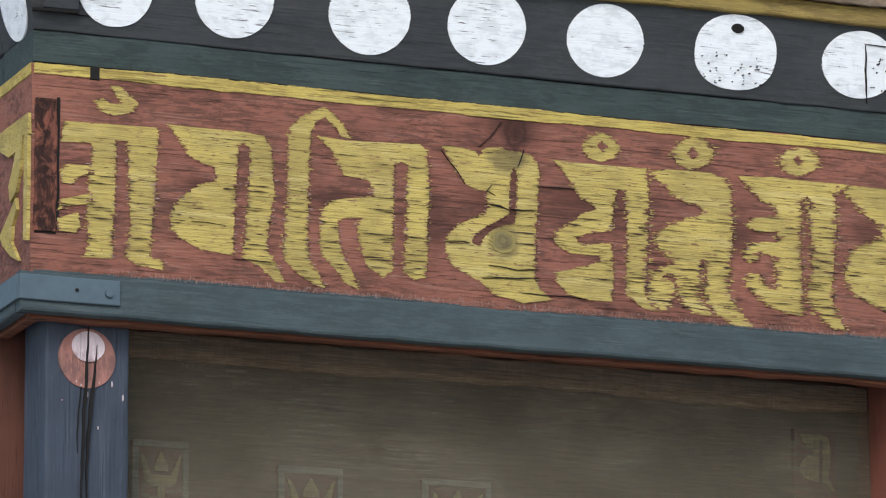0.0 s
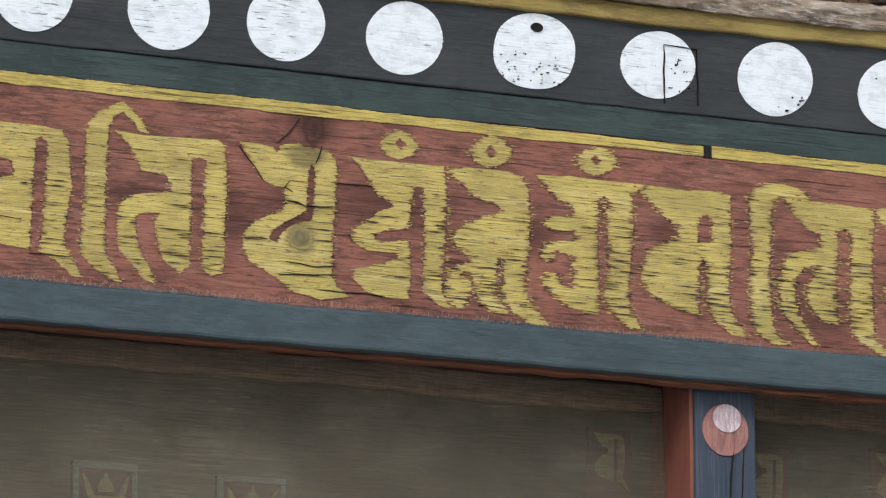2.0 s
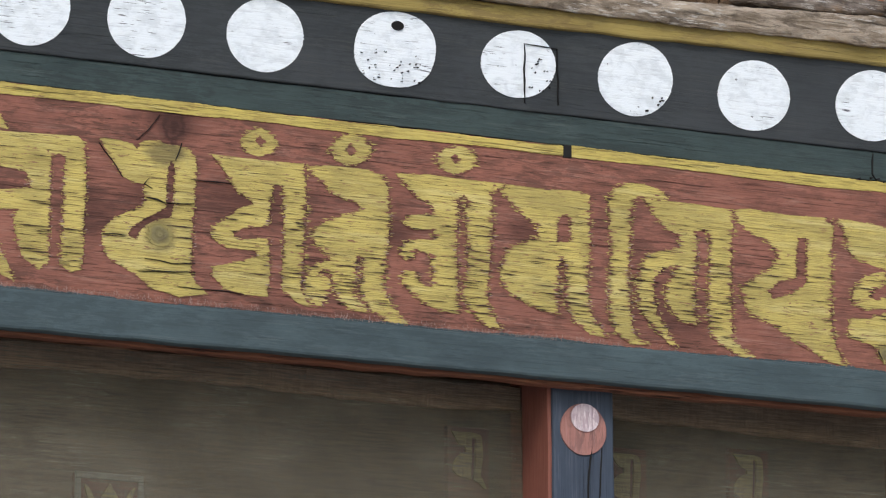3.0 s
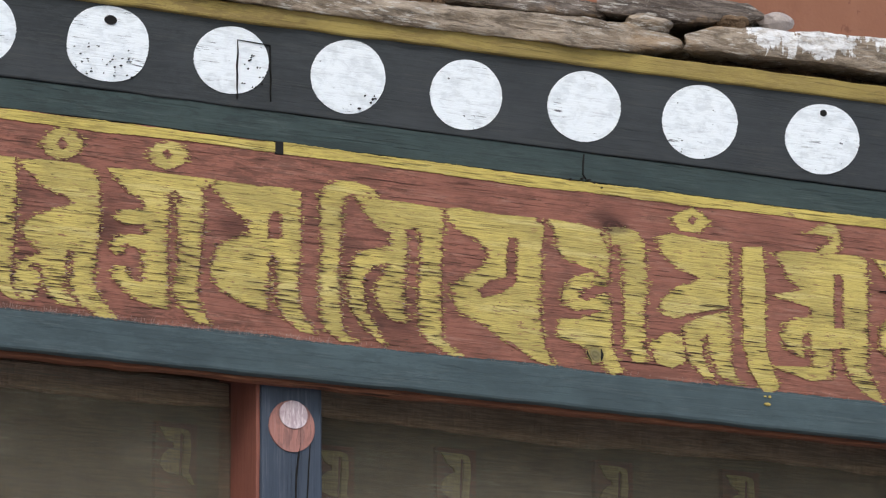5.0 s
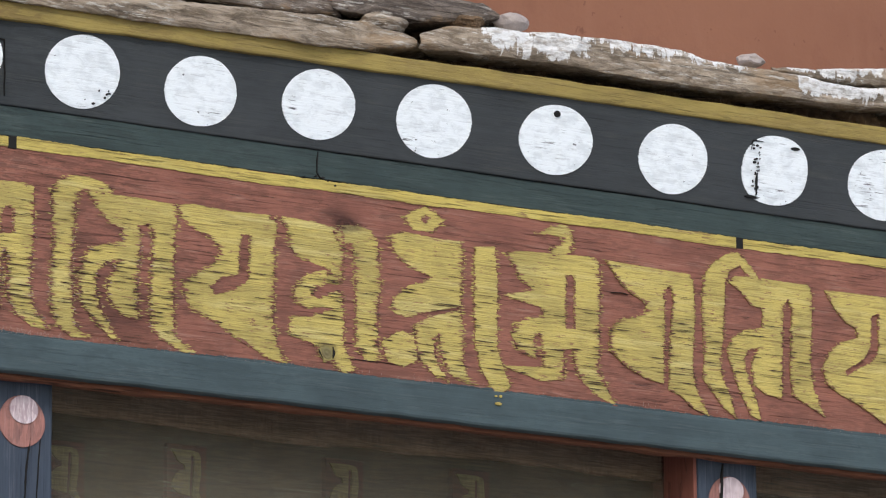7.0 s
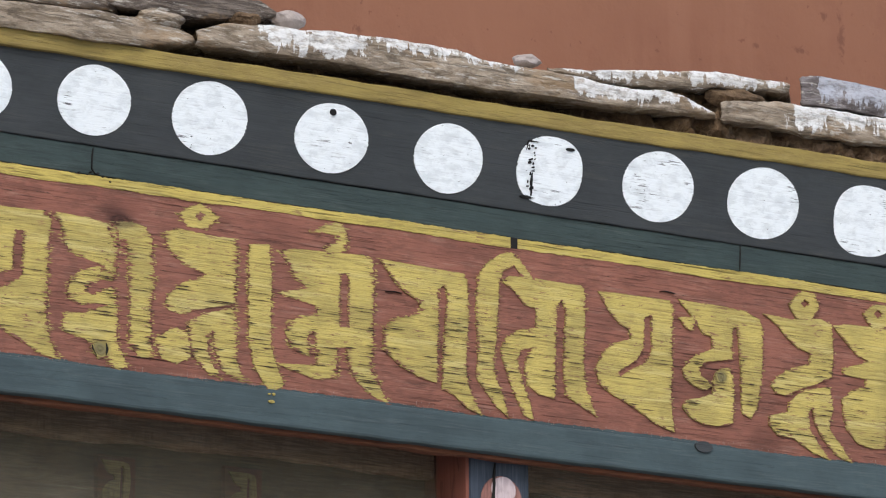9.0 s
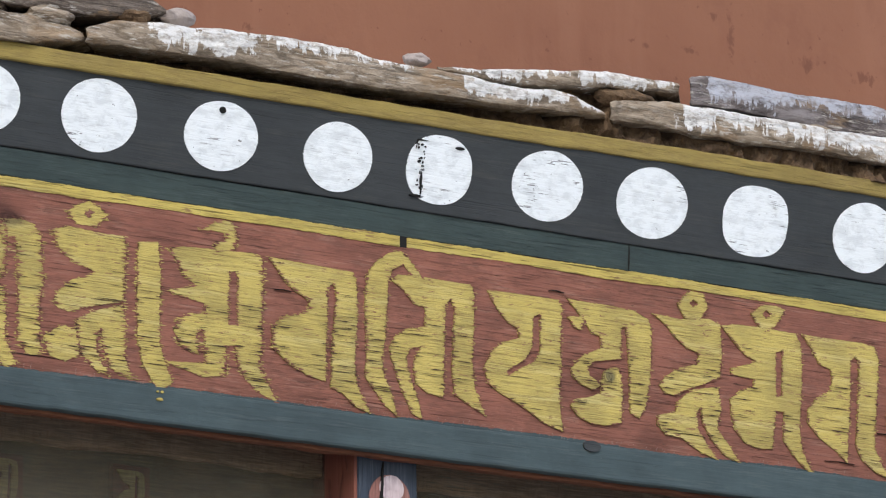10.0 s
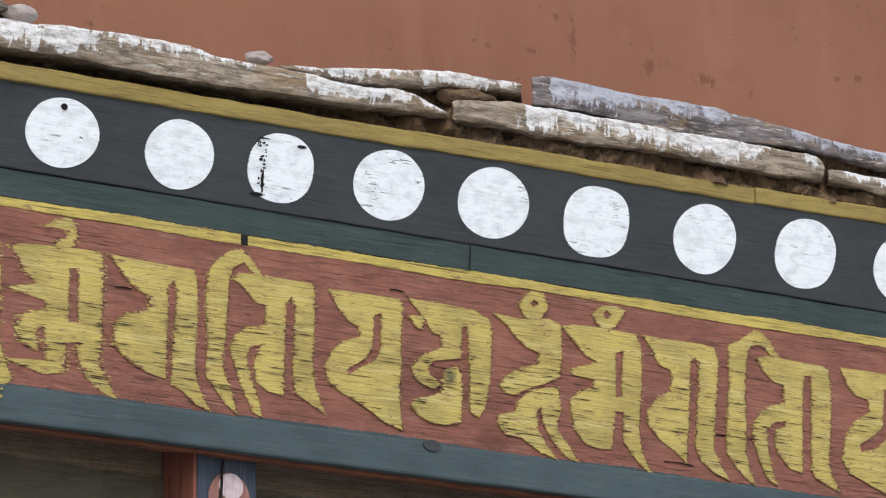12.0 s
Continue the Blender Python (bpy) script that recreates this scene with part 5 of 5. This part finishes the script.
# ---- painted panels in the dim gallery, behind the wire net ----
def panel(x0, x1, z1, marks, label, border=True):
    x0, x1, z1 = x0 * 0.978, x1 * 0.978, 1.6 + (z1 - 1.6) * 0.978
    e = thing("painted_panel", (0.5 * (x0 + x1), 0.200, z1 - 0.16), label, "painted panel", "panels behind the net")
    part("tablet", board(x0, x1, 0.194, 0.2045, z1 - 0.16, z1, 0.002, 0.0006, 0.02, x0 * 9), PANEL, e)
    if border:
        for a, b, c, d in ((x0, x0 + 0.007, z1 - 0.153, z1 - 0.008), (x1 - 0.007, x1, z1 - 0.153, z1 - 0.008), (x0, x1, z1 - 0.0075, z1 + 0.001)):
            part("border", board(a, b, 0.1915, 0.196, c, d, 0.001, 0.0006, 0.02, a * 7 + c), PANEL_EDGE, e, "pale grey-green painted border")
    xm, half = 0.5 * (x0 + x1), 0.5 * (x1 - x0)
    bm = bmesh.new()
    for k, loop in enumerate(marks):
        relief(bm, [(xm + a * half, z1 + b * 0.1) for a, b in loop], 0.1910 - 0.0003 * k, 0.196, 0.0006, x0 * 5 + k, 0.004)
    part("emblem", flipped(bm), PANEL_MARK, e, "dull yellow painted emblem")
    return e


FLAME = ([(-0.75, -0.15), (-0.6, -0.2), (-0.35, -0.42), (0.35, -0.42), (0.6, -0.2), (0.75, -0.15), (0.55, -0.5), (0.35, -0.56), (-0.35, -0.56), (-0.55, -0.5)],
         [(-0.25, -0.3), (0, -0.12), (0.25, -0.3), (0.25, -0.37), (-0.25, -0.37)],
         [(-0.12, -0.5), (0.12, -0.5), (0.12, -1.2), (-0.12, -1.2)],
         [(-0.4, -0.7), (0.4, -0.7), (0.4, -0.8), (-0.4, -0.8)], [(-0.45, -0.95), (0.45, -0.95), (0.45, -1.06), (-0.45, -1.06)])
# a small cousin of the lintel letters
CURL = ([(-0.85, -0.08), (-0.67, -0.08), (0.22, -0.08), (0.55, -0.1), (0.65, -0.15), (0.67, -0.26), (0.69, -0.37), (0.61, -0.53), (0.57, -0.64), (0.71, -0.71), (0.85, -0.8), (0.71, -0.8), (0.49, -0.73), (0.23, -0.69), (0.28, -0.54), (0.31, -0.38), (0.34, -0.16), (0.24, -0.14), (0.17, -0.15), (0.14, -0.35), (0.11, -0.55), (0.11, -0.69), (-0.06, -0.68), (-0.38, -0.67), (-0.62, -0.64), (-0.78, -0.59), (-0.8, -0.53), (-0.75, -0.48), (-0.62, -0.42), (-0.39, -0.36), (-0.15, -0.34), (-0.15, -0.3), (-0.19, -0.27), (-0.34, -0.26), (-0.55, -0.22), (-0.71, -0.13)],)
panel(2.149, 2.222, 2.926, FLAME, "maroon painted panel with a dull yellow flame emblem")
panel(2.343, 2.429, 2.906, FLAME, "maroon painted panel with a dull yellow flame emblem")
panel(2.539, 2.632, 2.902, FLAME, "maroon painted panel with a dull yellow flame emblem")
for x, z in ((3.065, 3.005), (3.300, 2.995), (3.487, 3.008), (3.735, 3.012), (3.940, 3.016)):
    panel(x, x + 0.060, z, CURL, "dim maroon panel with a dull yellow painted letter", False)

# pale flecks of paint on the posts and the blue board
for k in range(8):
    x, z = (1.945 + 0.085 * rng.random(), 2.85 + 0.085 * rng.random())
    bm = bmesh.new()
    relief(bm, oval(x, z, 0.0003 + 0.0003 * rng.random(), 0.0008 + 0.0036 * rng.random() ** 2, 10, 0, k), 0.0185, 0.0225, 0, 0, 0.003)
    part("paint_fleck", flipped(bm), PALE, corner_post)

# knots that stand a little proud of the letters
for k, (x, z, rx, rz) in enumerate(BARE_KNOTS):
    bm = bmesh.new()
    relief(bm, oval(x, z, 0.92 * rx, 0.92 * rz, 36, 0, k), -0.0017 if x < 4 else -0.0036, 0.002, 0.0045, 130 + k, 0.0012)
    part("knot", flipped(bm), KNOT_WOOD, lintel, "bare olive-brown knot with rings")
split(lintel, [(3.5487, 3.0845), (3.5500, 3.0765), (3.5480, 3.0690)], 0.0026, -0.0030, 131.0)
split(lintel, [(3.527, 3.0800), (3.529, 3.0740), (3.533, 3.0670)], 0.0014, -0.0030, 132.0)

# cracks through the knot letter
for k, (width, pts) in enumerate(((0.0018, [(2.4935, 3.1822), (2.5085, 3.1804), (2.5210, 3.1774)]), (0.0010, [(2.5210, 3.1774), (2.5386, 3.1777), (2.5587, 3.1801)]), (0.0011, [(2.5419, 3.2557), (2.5380, 3.2446), (2.5336, 3.2322)]), (0.0006, [(2.5125, 3.2884), (2.4968, 3.2673), (2.4816, 3.2532)]), (0.0007, [(2.4316, 3.2447), (2.4464, 3.2270), (2.4637, 3.2047)]), (0.0009, [(2.4370, 3.1308), (2.4581, 3.1325), (2.4681, 3.1319)]), (0.0011, [(2.4839, 3.0889), (2.5176, 3.0904), (2.5603, 3.0938)]), (0.0009, [(2.4928, 3.1055), (2.5302, 3.1021), (2.5604, 3.1045)]), (0.0009, [(2.4987, 3.2077), (2.4924, 3.1988), (2.5023, 3.1937)]))):
    split(lintel, pts, width, -0.0026, 120.0 + k)

# scratches where the blue brush caught the foot of the red
bm = bmesh.new()
for k in range(1900):
    x = 2.0 + 1.15 * rng.random() if k < 1500 else 3.15 + 2.0 * rng.random()
    z, h, lean = 3.0515 + 0.006 * rng.random() ** 1.5, 0.0012 + 0.0040 * rng.random() ** 2, 0.003 * (rng.random() - 0.4)
    w, y = 0.00012 + 0.0003 * rng.random(), -0.0018 - 0.0008 * rng.random()
    bm.faces.new([bm.verts.new(p) for p in ((x, y, z), (x + w, y, z), (x + w + lean, y, z + h), (x + lean, y, z + h))])
part("paint_scratches", bm, SCRATCH, lintel, "short pale scratches in the paint")["kind"] = "stuff"
